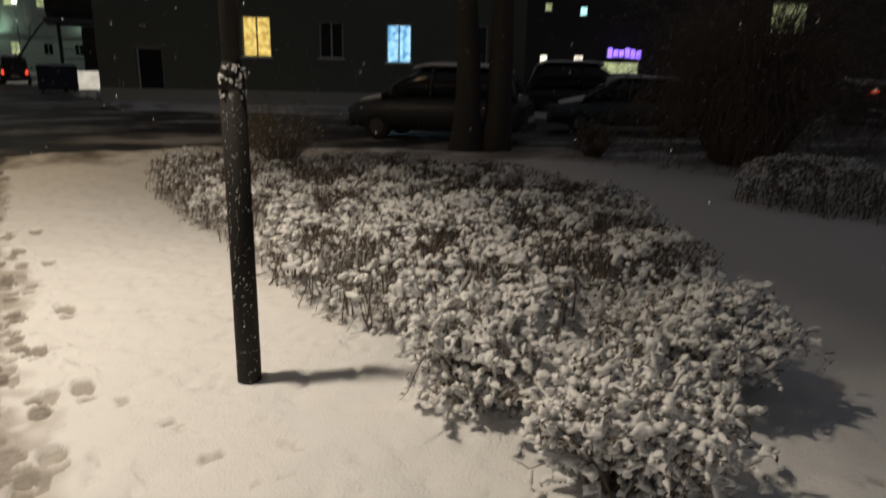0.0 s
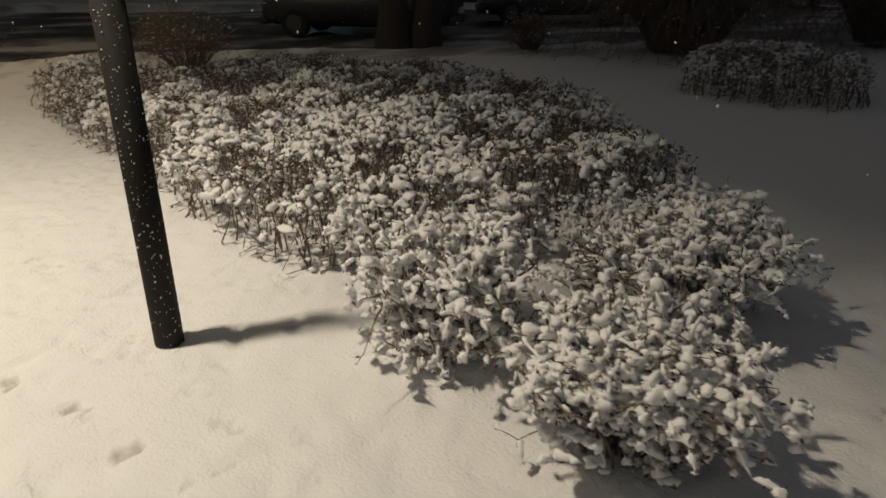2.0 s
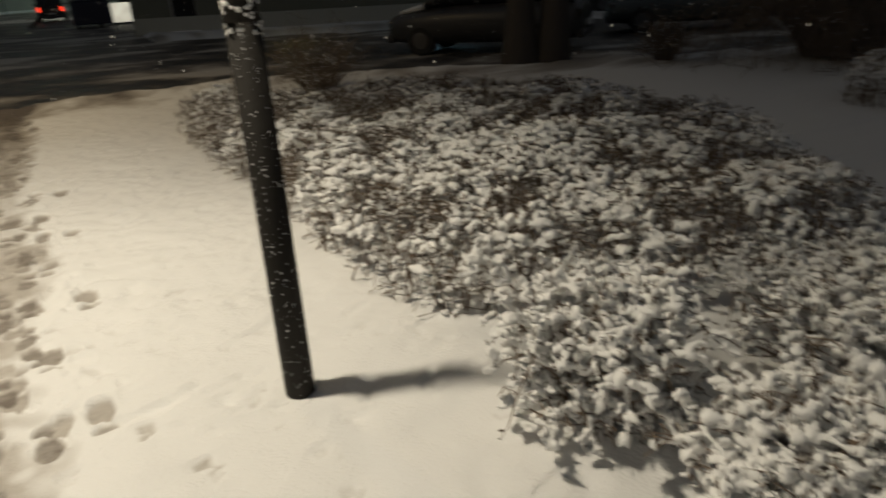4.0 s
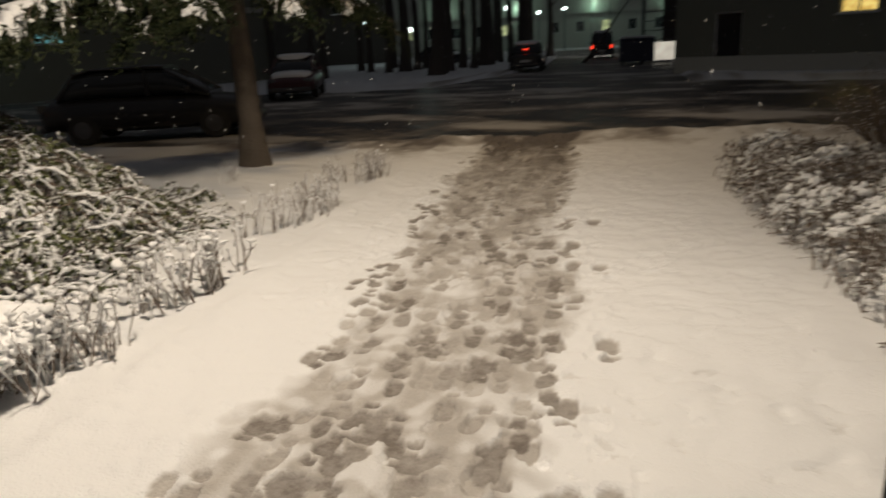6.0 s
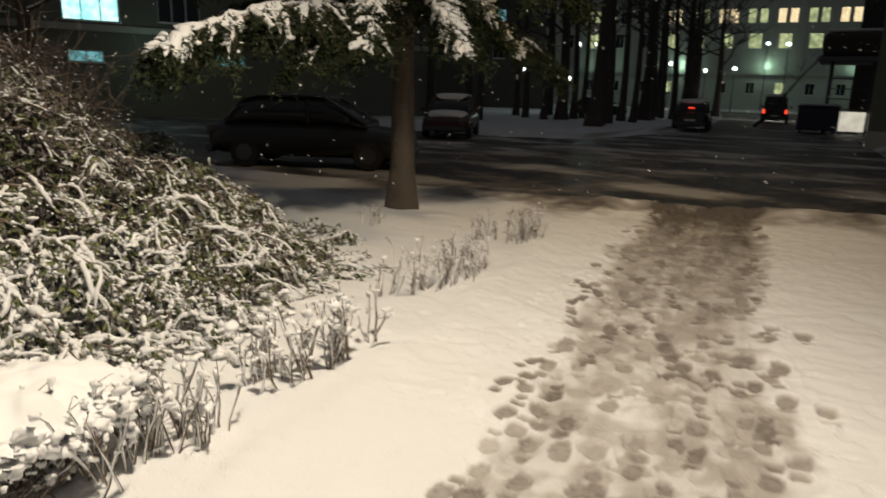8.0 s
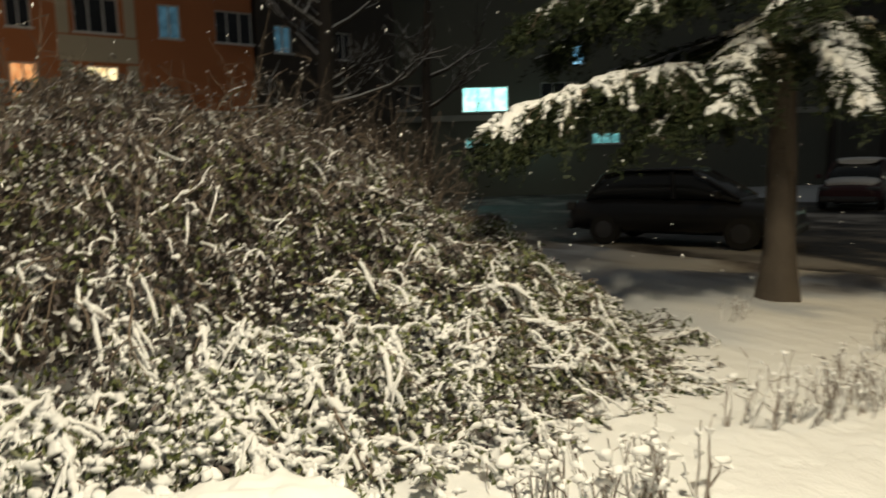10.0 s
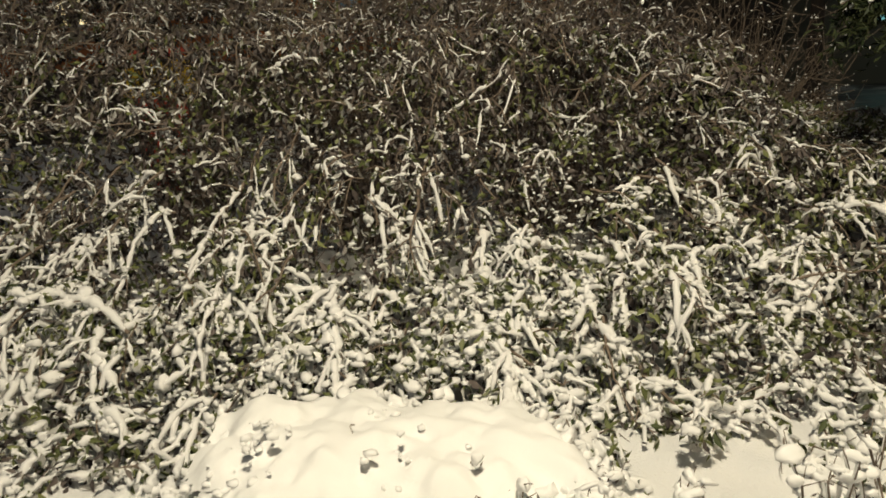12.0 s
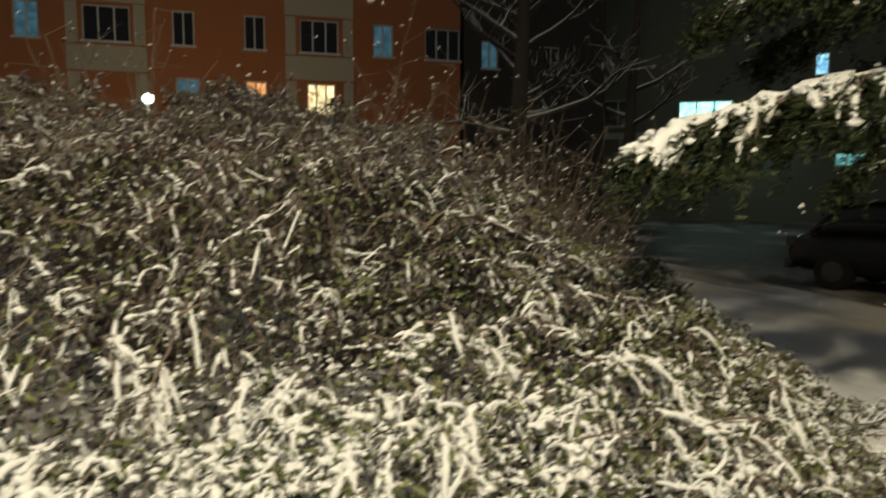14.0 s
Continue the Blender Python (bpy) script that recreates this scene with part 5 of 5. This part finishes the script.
for gx_, gy_, gz_ in ((-45.8, 44.4, 5.8), (-47.6, 48.1, 6.1), (-47.3, 39.8, 3.6), (-63.1, 59.7, 3.4), (-56.7, 89.1, 8.8), (-54.6, 90.4, 8.7), (-57.6, 77.8, 4.9), (-54.9, 79.8, 5.2), (-64.1, 79.1, 5.9)):
    globe_lamp((gx_, gy_), gz_ - 0.2, 0.17 if gy_ < 50 else 0.27)
yard_lamp = thing("street_lamp", "white lit lamp on a thin post before the orange house", "street lamp", Matrix.Translation((-19.6, -10.2, 0)))
part("post", cylinder(bmesh.new(), (0, 0, -0.2), (0, 0, 3.9), 0.05, 0.035, 12), FRAME_WHITE, yard_lamp, smooth=True)
arrays_part("globe", blobs(np.array([[0, 0, 4.0]]), np.array([0.14]), 0.8, 0.0), WHITE_GLOW, yard_lamp)
point_light("yard_light", (-20.0, -9.6, 4.6), 60, (1.0, 0.72, 0.45), 0.2)
point_light("grove_light", (-46.9, 45.6, 6.6), 160, (0.75, 1.0, 0.9), 0.2)
# teal fill without a fitting, added to brighten the office wall
point_light("office_wall_fill", (-36.2, 8.6, 3.2), 9, (0.6, 1.0, 0.95), 0.2)


# ---- bare trees ----
def limb_paths(start, way, length, depth, out, radius):
    k = 6
    pts, p, d = [start], Vector(start), Vector(way).normalized()
    for i in range(k - 1):
        d = (d + Vector((random.gauss(0, 0.12), random.gauss(0, 0.12), random.gauss(0.04, 0.08)))).normalized()
        p = p + d * length / (k - 1)
        pts.append(tuple(p))
    out.append((pts, radius))
    if depth:
        for j in range(3 + depth):
            a = random.randint(2, k - 1)
            side = Vector((random.gauss(0, 1), random.gauss(0, 1), random.uniform(-0.1, 0.8))).normalized()
            limb_paths(pts[a], d * 0.5 + side * 0.8, length * random.uniform(0.4, 0.65), depth - 1, out, radius * 0.5)


def bare_tree(name, label, foot, girth, tall, lean=(0, 0), depth=2, first=0.35, stems=1, group="", bark=DIM_BROWN):
    z = 0.0
    tree = thing(name, label, "tree", Matrix.Translation((foot[0], foot[1], z)), group)
    for st in range(stems):
        off = Vector((0.35 * (st - (stems - 1) / 2) * 1.3, 0.1 * st, 0))
        k = 9
        u = np.linspace(0, 1, k)
        ln = (lean[0] + (st - (stems - 1) / 2) * 0.10, lean[1])
        axis = np.stack([off.x + ln[0] * u * tall + 0.1 * np.sin(u * 6 + st), off.y + ln[1] * u * tall + 0.08 * np.cos(u * 5 + st), u * tall - 0.25], axis=1)
        r = girth * (1 - 0.72 * u) + girth * 0.45 * np.exp(-u * tall / 0.25)
        arrays_part("trunk", tubes(axis[None], r[None], 14), bark, tree)
        made = []
        for j in range(7 if depth else 3):
            f = random.uniform(first, 0.98)
            p = [float(np.interp(f, u, axis[:, c])) for c in range(3)]
            a = random.uniform(0, 6.28)
            limb_paths(p, (math.cos(a), math.sin(a), random.uniform(0.15, 0.8)), tall * random.uniform(0.18, 0.34), depth, made, girth * 0.28)
        pth = np.array([m[0] for m in made])
        rr = np.array([m[1] for m in made])[:, None] * np.linspace(1, 0.35, 6)[None]
        crown = arrays_part("crown", tubes(pth, np.maximum(rr, 0.006), 4), bark, tree, "bare limbs and twigs")
        if group:
            continue
        sn = pth + np.array([0, 0, 1.0]) * np.maximum(rr, 0.008)[:, :, None] * 0.9
        tagged(arrays_part("snow", tubes(sn, np.maximum(rr * 0.6, 0.006), 4), SNOW, crown, "thin snow along the limbs"), kind="stuff")
    return tree


# the shade these trunks stand in is put into their dark colour
bare_tree("roadside_tree", "forked old tree with two trunks coloured dark for shade by the parked cars", (0.62, 13.2), 0.27, 8.0, (0.01, 0), 1, 0.45, 2)
bare_tree("yard_tree", "dark leafless tree with several trunks before the houses", (-21.5, -0.2), 0.30, 9.0, (0.02, 0.02), 2, 0.25, 3)
bare_tree("yard_tree", "dark leafless tree before the houses", (-24.0, 2.6), 0.22, 9.0, (0.02, 0.05), 2, 0.3, 1)
for tx, ty, g, lean in ((-33.5, 25.0, 0.19, 0.02), (-36.8, 31.2, 0.20, -0.01), (-34.0, 30.3, 0.21, 0.05), (-33.5, 31.3, 0.36, 0.02), (-34.6, 33.4, 0.22, 0.0), (-36.0, 35.5, 0.18, 0.04), (-26.8, 27.3, 0.38, 0.06), (-27.6, 28.6, 0.24, 0.03),
                        (-29.1, 30.8, 0.22, 0.0), (-32.0, 35.0, 0.24, 0.02), (-30.5, 34.4, 0.2, 0.03), (-33.0, 38.2, 0.42, 0.05), (-33.6, 39.6, 0.3, 0.0), (-35.4, 41.0, 0.26, 0.02), (-34.0, 42.5, 0.24, -0.02), (-36.0, 26.0, 0.22, 0.0), (-38.0, 24.5, 0.24, 0.02),
                        (-40.0, 33.0, 0.22, 0.0), (-41.0, 37.0, 0.26, 0.02), (-40.0, 42.0, 0.25, 0.0), (-38.5, 46.0, 0.25, 0.03), (-37.0, 48.5, 0.22, 0.0), (-34.8, 44.6, 0.27, 0.02), (-36.2, 47.0, 0.3, -0.01), (-38.4, 50.6, 0.26, 0.02), (-35.6, 43.2, 0.2, 0.0), (-37.6, 52.4, 0.3, 0.01)):
    bare_tree("grove_tree", "tall dark trunk in the snowy grove", (tx, ty), g, 12.0, (lean, lean * 0.4), 2 if ty > 40 else 1, 0.36 if ty > 40 else 0.42, 1, "trunks of the grove")
bare_tree("fallen_sapling", "thin bent sapling arching over the snow", (-26.5, 40.5), 0.09, 5.0, (0.65, 0.45), 1, 0.3, 1)


def twiggy_shrub(name, label, foot, tall, wide, n, snow=0.2, weep=0.0, group="dark leafless shrubs"):
    """An upright bush of many thin twigs, with a dusting of snow."""
    sh = thing(name, label, "shrub", Matrix.Translation((foot[0], foot[1], 0)), group)
    a = rng.uniform(0, 2 * np.pi, n)
    r = np.sqrt(rng.uniform(0, 1, n)) * wide
    h = tall * rng.uniform(0.25, 1.0, n) * (1 - 0.35 * (r / wide) ** 2)
    foot_p = np.stack([np.cos(a) * r * 0.25, np.sin(a) * r * 0.25, np.full(n, -0.05) + h * 0.1], axis=1)
    tip = np.stack([np.cos(a) * r, np.sin(a) * r, h], axis=1)
    u = np.linspace(0, 1, 7)[None, :, None]
    p = foot_p[:, None] * (1 - u) + tip[:, None] * u + np.cumsum(rng.normal(0, 0.032 * tall, (n, 7, 3)), axis=1) * u
    p[:, :, 2] += np.sin(u[..., 0] * np.pi) * 0.12 * tall - weep * u[..., 0] ** 3 * rng.uniform(0.2, 1, (n, 1)) * tall
    p[:, :, 2] = np.maximum(p[:, :, 2], 0.0)
    crown = arrays_part("crown", tubes(p, np.linspace(0.009, 0.002, 7)[None] * rng.uniform(0.6, 1.4, (n, 1)), 4), TWIG, sh, "tangle of thin dark twigs")
    m = n * 8
    j, at = rng.integers(0, n, m), rng.integers(2, 7, m)
    q = p[j, at]
    d = rng.normal(0, 0.7, (m, 3)) + np.array([0, 0, 0.25 - weep])
    d /= np.linalg.norm(d, axis=1, keepdims=True)
    ln = rng.uniform(0.05, 0.22, (m, 1)) * math.sqrt(tall)
    tw = np.stack([q, q + d * ln], axis=1)
    tagged(arrays_part("twig_mass", tubes(tw, np.tile([0.0038, 0.0015], (m, 1)), 3), TWIG, sh), kind="stuff")
    tagged(arrays_part("leaf_mass", leaves(tw[::2, 1], rng.normal(0, 0.6, tw[::2, 1].shape) - np.array([0, 0, 0.6]), rng.uniform(0.03, 0.06, len(tw[::2])), 0.35), DRY_LEAF, sh, "a few withered leaves"), kind="stuff")
    k = rng.uniform(0, 1, m) < snow
    st = tw[k] + np.array([0, 0, 0.005])
    bits = st[:, 1]
    tagged(arrays_part("snow", blobs(bits, rng.uniform(0.004, 0.011, len(bits)), 0.8, 0.6, ICO1, 2.0), SNOW, crown, "clots of snow on the twigs"), kind="stuff")
    return sh


twiggy_shrub("roadside_shrub", "dark leafless shrub dusted with snow by the road", (-2.75, 11.4), 1.05, 0.9, 110, 0.5)
twiggy_shrub("roadside_shrub", "small dark shrub in the snow", (2.75, 12.6), 0.85, 0.5, 110, 0.25)
twiggy_shrub("weeping_shrub", "tall dark shrub with drooping twigs", (5.2, 11.9), 4.4, 2.1, 1300, 0.16, 0.35)
twiggy_shrub("weeping_shrub", "tall dark shrub with drooping twigs", (9.4, 12.6), 4.6, 2.0, 1100, 0.14, 0.3)
# bare shoots that stand out of the sprawling shrub
twiggy_shrub("tall_shrub", "tall thin leafless shoots with clots of snow", (-7.9, -0.9), 2.75, 1.1, 230, 0.55)
twiggy_shrub("tall_shrub", "tall thin leafless shoots with clots of snow", (-7.2, -2.4), 2.7, 0.8, 110, 0.6)
twiggy_shrub("tall_shrub", "tall thin leafless shoots with clots of snow", (-9.0, 0.5), 2.8, 1.5, 380, 0.5)
twiggy_shrub("tall_shrub", "tall thin leafless shoots with clots of snow", (-9.7, 1.9), 2.3, 1.2, 300, 0.5)


# ---- vehicles ----
def loft(sections, sides=20, power=3.2):
    """A smooth hull through rounded sections (x, half width, z0, z1)."""
    rings = []
    for x, hw, z0, z1 in sections:
        ring = []
        for k in range(sides):
            a = 2 * math.pi * k / sides
            c, s = math.cos(a), math.sin(a)
            ring.append((x, hw * math.copysign(abs(c) ** (2 / power), c), (z0 + z1) / 2 + (z1 - z0) / 2 * math.copysign(abs(s) ** (2 / power), s)))
        rings.append(ring)
    v = np.array(rings).reshape(-1, 3)
    f = []
    n = len(sections)
    for i in range(n - 1):
        for k in range(sides):
            f.append((i * sides + k, i * sides + (k + 1) % sides, (i + 1) * sides + (k + 1) % sides, (i + 1) * sides + k))
    mesh = bpy.data.meshes.new("hull")
    caps = [tuple(range(sides))[::-1], tuple(range((n - 1) * sides, n * sides))]
    mesh.from_pydata(v.tolist(), [], f + caps)
    for p in mesh.polygons:
        p.use_smooth = len(p.vertices) == 4
    return mesh


def car(name, label, place, heading, paint, style="hatch", tail="", snow=True, size=1.0):
    """A parked car: hull, cabin glass, roof, pillars, wheels, lamps, mirrors and a snow cover."""
    z = -0.085
    c = thing(name, label, "car", Matrix.Translation((place[0], place[1], z)) @ Matrix.Rotation(math.atan2(heading[1], heading[0]), 4, "Z") @ Matrix.Scale(size, 4))
    high = {"hatch": 1.48, "suv": 1.68, "van": 1.95}[style]
    belt = 0.92 if style == "hatch" else 1.02
    low = 0.24
    nose = [(2.12, 0.62, low + 0.12, belt - 0.30), (2.05, 0.78, low, belt - 0.20), (1.7, 0.86, low - 0.03, belt - 0.10), (0.95, 0.88, low - 0.04, belt), (-1.2, 0.88, low - 0.04, belt + 0.02), (-1.9, 0.85, low, belt), (-2.08, 0.74, low + 0.08, belt - 0.06), (-2.12, 0.62, low + 0.14, belt - 0.14)]
    body = link_mesh("body", loft(nose), paint, c)
    back = -1.95 if style != "hatch" else -1.75
    front = 1.25 if style != "van" else 1.55
    cabin = [(front, 0.74, belt - 0.10, belt + 0.02), (front - 0.45, 0.72, belt - 0.10, belt + (high - belt) * 0.55), (front - 0.9, 0.69, belt - 0.1, high - 0.03), (0.0, 0.69, belt - 0.1, high), (back + 0.7, 0.68, belt - 0.1, high - 0.02), (back + 0.25, 0.68, belt - 0.1, high - 0.14), (back, 0.70, belt - 0.1, belt + 0.04)]
    glass = link_mesh("cabin_glass", loft(cabin), GLASS, c, "dark glazed cabin")
    roof_s = [(front - 0.88, 0.60, high - 0.06, high + 0.012), (0.0, 0.64, high - 0.05, high + 0.03), (back + 0.7, 0.63, high - 0.05, high + 0.012), (back + 0.3, 0.56, high - 0.16, high - 0.08)]
    link_mesh("roof", loft(roof_s, 16), paint, c)
    for side in (-1, 1):
        for x0, x1 in ((front - 0.02, front - 0.86), (0.05, 0.0), (back + 0.02, back + 0.42)):
            bm = cylinder(bmesh.new(), (x0, side * 0.745, belt), (x1, side * 0.66, high - 0.06), 0.035, 0.03, 8)
            part("pillar", bm, paint, c)
        mirror = part("mirror", box(bmesh.new(), front - 0.42, side * 0.99 - 0.08, belt + 0.02, front - 0.30, side * 0.99 + 0.08, belt + 0.16, 0.03), paint, c)
        for x in (1.30, -1.28):
            bm = bmesh.new()
            cylinder(bm, (x, side * 0.68, 0.31), (x, side * 0.89, 0.31), 0.31, 0.31, 24)
            bmesh.ops.bevel(bm, geom=[e for e in bm.edges if len(e.link_faces) == 2 and e.calc_face_angle(0) > 1], offset=0.03, segments=2, affect="EDGES")
            tyre = part("wheel", bm, RUBBER, c)
            part("rim", cylinder(bmesh.new(), (x, side * 0.86, 0.31), (x, side * 0.898, 0.31), 0.19, 0.17, 16), CHROME, tyre)
        box_part("headlight", (1.90, side * 0.62 - 0.16, 0.60, 2.09, side * 0.62 + 0.14, 0.72), CHROME, c, 0.03)
        box_part("tail_light", (-2.13, side * 0.70 - 0.07, 0.68, -1.98, side * 0.70 + 0.07, 0.98 if style == "van" else 0.84), RED_GLOW if tail == "rear" else RUBBER, c, 0.02, "glowing red tail light" if tail == "rear" else "")
    if tail == "brake":
        box_part("brake_light", (back - 0.02, -0.14, high - 0.36, back + 0.05, 0.14, high - 0.31), RED_GLOW, c, 0.01, "small glowing red brake light")
    box_part("bumper", (2.0, -0.74, 0.26, 2.17, 0.74, 0.44), METAL, c, 0.05)
    box_part("bumper", (-2.18, -0.74, 0.28, -2.02, 0.74, 0.46), METAL, c, 0.05)
    box_part("plate", (-2.20, -0.26, 0.50, -2.13, 0.26, 0.61), FRAME_WHITE, c, 0.005)
    if snow:
        s1 = [(front - 0.7, 0.50, high - 0.12, high + 0.02), (front - 1.0, 0.60, high - 0.05, high + 0.08), (0.0, 0.65, high - 0.03, high + 0.10), (back + 0.6, 0.62, high - 0.05, high + 0.07), (back + 0.3, 0.5, high - 0.14, high - 0.04)]
        link_mesh("roof_snow", loft(s1, 16, 2.4), SNOW, c, "snow on the roof")
        s2 = [(1.85, 0.60, belt - 0.22, belt - 0.08), (1.4, 0.74, belt - 0.16, belt + 0.03), (front - 0.1, 0.70, belt - 0.10, belt + 0.08)]
        link_mesh("bonnet_snow", loft(s2, 16, 2.4), SNOW, c, "snow on the bonnet")
    return c


BLACK_PAINT = material("black_car_paint", (0.010, 0.010, 0.012), (0.02, 0.02, 0.022), 4.0, 0.3, 0.03)
GREY_PAINT = material("grey_car_paint", (0.035, 0.036, 0.038), (0.06, 0.06, 0.063), 4.0, 0.4, 0.05)
WINE_PAINT = material("wine_car_paint", (0.05, 0.02, 0.025), (0.08, 0.03, 0.035), 4.0, 0.35, 0.05)
SLATE_PAINT = material("slate_car_paint", (0.03, 0.045, 0.05), (0.06, 0.075, 0.08), 4.0, 0.4, 0.05)
BLUE_PAINT = material("dark_blue_paint", (0.012, 0.018, 0.045), (0.025, 0.032, 0.07), 4.0, 0.5, 0.1)

car("parked_car", "black hatchback parked behind the spruce", (-15.5, 7.6), (0.62, 0.78), BLACK_PAINT, snow=False)
car("parked_car", "dark wine-coloured car with snow on roof and bonnet", (-23.3, 16.4), (0.75, -0.66), WINE_PAINT)
car("parked_car", "grey off-road car under a thin snow cover by the forked tree", (-0.1, 16.5), (-1.0, 0.30), GREY_PAINT, "suv")
car("parked_car", "slate hatchback with snow-covered bonnet", (5.0, 19.2), (-1.0, 0.12), SLATE_PAINT)
car("parked_car", "dark van parked before the shop", (5.2, 27.5), (1.0, 0.02), BLACK_PAINT, "van")
car("parked_car", "dark car far behind the grove", (-42.5, 44.0), (0.9, 0.4), BLACK_PAINT)
car("driving_car", "dark car with one red brake light on the road", (-24.6, 32.4), (-0.55, 0.83), BLACK_PAINT, tail="brake")
van = car("driving_car", "dark van with red tail lights on the snowy road", (-30.4, 49.4), (-0.50, 0.86), BLACK_PAINT, "van", tail="rear")
point_light("headlight_pool", (-33.4, 54.2, 1.6), 60, (1.0, 0.95, 0.85), 0.15)
car("parked_car", "dark car with one red lamp lit beyond the shrubs", (15.0, 25.6), (0.2, 0.98), BLACK_PAINT, tail="brake")

# ---- entrance canopy, container and glowing white board ----
z0 = -0.05
canopy = thing("entrance_canopy", "dark canopy on posts with snow on its roof", "canopy", Matrix.Translation((-19.6, 39.6, z0)) @ Matrix.Rotation(math.atan2(0.891, -0.453) - math.pi / 2, 4, "Z"))
box_part("roof", (-2.4, -1.6, 3.55, 3.6, 2.4, 3.8), ROOFING, canopy, 0.05)
bm = bmesh.new()
box(bm, -2.3, -1.5, 3.8, 3.5, 2.3, 5.0, 0.3)
part("hood", bm, DIM_BROWN, canopy)
box_part("snow", (-2.1, -1.3, 5.0, 3.3, 2.1, 5.14), SNOW, canopy, 0.06, "snow on the canopy")
for x in (-1.75, 0.1, 2.5):
    part("post", cylinder(bmesh.new(), (x, -1.3, -0.4), (x, -1.3, 3.55), 0.09, 0.09, 12), METAL, canopy, smooth=True)
for z in (1.2, 1.7, 2.2, 2.7):
    box_part("rail", (-1.7, -1.33, z, 0.05, -1.27, z + 0.05), METAL, canopy, 0.01)
box_part("blue_sign", (2.05, -1.45, 1.9, 2.2, -1.38, 2.6), BLUE_GLOW, canopy, 0.01, "narrow glowing blue sign")
bin_ = thing("waste_container", "dark blue waste container with snow on its lid", "container", Matrix.Translation((-20.9, 37.6, z0)) @ Matrix.Rotation(math.atan2(0.878, -0.477) - math.pi / 2, 4, "Z"))
box_part("body", (-0.95, -0.6, 0.12, 0.95, 0.6, 1.25), BLUE_PAINT, bin_, 0.05)
box_part("lid", (-0.98, -0.63, 1.25, 0.98, 0.63, 1.36), BLUE_PAINT, bin_, 0.04)
box_part("snow", (-0.9, -0.55, 1.36, 0.9, 0.55, 1.47), SNOW, bin_, 0.05, "snow on the lid")
for x in (-0.75, 0.75):
    for y in (-0.45, 0.45):
        part("castor", cylinder(bmesh.new(), (x - 0.04, y, 0.05), (x + 0.04, y, 0.05), 0.1, 0.1, 12), RUBBER, bin_)
board = thing("white_board", "white board under the canopy, with a glow in place of lamplight", "sign", Matrix.Translation((-19.3, 38.3, z0)) @ Matrix.Rotation(math.atan2(0.891, -0.453) - math.pi / 2, 4, "Z"))
box_part("panel", (-0.85, -0.06, 0.12, 0.78, 0.06, 1.1), BOARD_GLOW, board, 0.02)
for x in (-0.7, 0.65):
    box_part("leg", (x - 0.04, -0.05, -0.3, x + 0.04, 0.05, 0.12), METAL, board)
box_part("edge", (0.79, -0.08, -0.1, 0.86, 0.08, 1.16), METAL, board, 0.01)

# ---- small yellow hut behind the shrub ----
YELLOW = material("yellow_plastic", (0.62, 0.42, 0.03), (0.72, 0.50, 0.05), 4.0, 0.5, 0.1)
RED = material("red_plastic", (0.45, 0.05, 0.03), (0.55, 0.07, 0.04), 4.0, 0.5, 0.1)
hut = thing("play_hut", "small yellow play hut with a red ridge behind the shrub", "play hut", Matrix.Translation((-10.6, -6.6, 0)) @ Matrix.Rotation(1.0, 4, "Z"))
box_part("wall", (-0.4, -0.4, -0.05, 0.4, 0.4, 1.55), RED, hut, 0.02)
bm = bmesh.new()
for s in (-1, 1):
    vs = [bm.verts.new(v) for v in ((0, -0.5, 2.2), (0, 0.5, 2.2), (s * 0.5, 0.5, 1.6), (s * 0.5, -0.5, 1.6), (0, -0.5, 2.12), (0, 0.5, 2.12), (s * 0.5, 0.5, 1.52), (s * 0.5, -0.5, 1.52))]
    for q in ((0, 1, 2, 3), (4, 7, 6, 5), (0, 3, 7, 4), (1, 5, 6, 2), (3, 2, 6, 7)):
        bm.faces.new([vs[i] for i in q])
part("roof", bm, YELLOW, hut)
bm = box(bmesh.new(), -0.12, -0.55, 2.13, 0.12, 0.55, 2.26, 0.03)
part("ridge", bm, RED, hut)

# ---- unseen warm lamp over the path's far end, on an added wire ----
wl = thing("unseen_lamp", "unseen warm street lamp on an added wire over the road edge", "street lamp", Matrix.Translation(UNSEEN_LAMP))
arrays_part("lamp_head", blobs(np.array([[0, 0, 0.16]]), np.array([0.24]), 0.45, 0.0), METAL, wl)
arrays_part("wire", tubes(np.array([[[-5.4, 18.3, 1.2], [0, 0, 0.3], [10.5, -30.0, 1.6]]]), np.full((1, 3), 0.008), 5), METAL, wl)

# ---- falling snow ----
n = 2600
pl = np.stack([rng.uniform(-9, 5, n), rng.uniform(0, 14, n), rng.uniform(0.5, 3.6, n)], axis=1)
eyes = np.array([[METRES * r[1], METRES * r[2]] for r in ROWS])
near = np.min(np.linalg.norm(pl[:, None, :2] - eyes[None], axis=2), axis=1)
pl = pl[near > 1.3]
tagged(arrays_part("snowflakes", blobs(pl, rng.uniform(0.0016, 0.0042, len(pl)), 2.4, 0.3, ICO1), SNOW, None), "scattered snowflakes in the air", "snowflakes", kind="stuff")
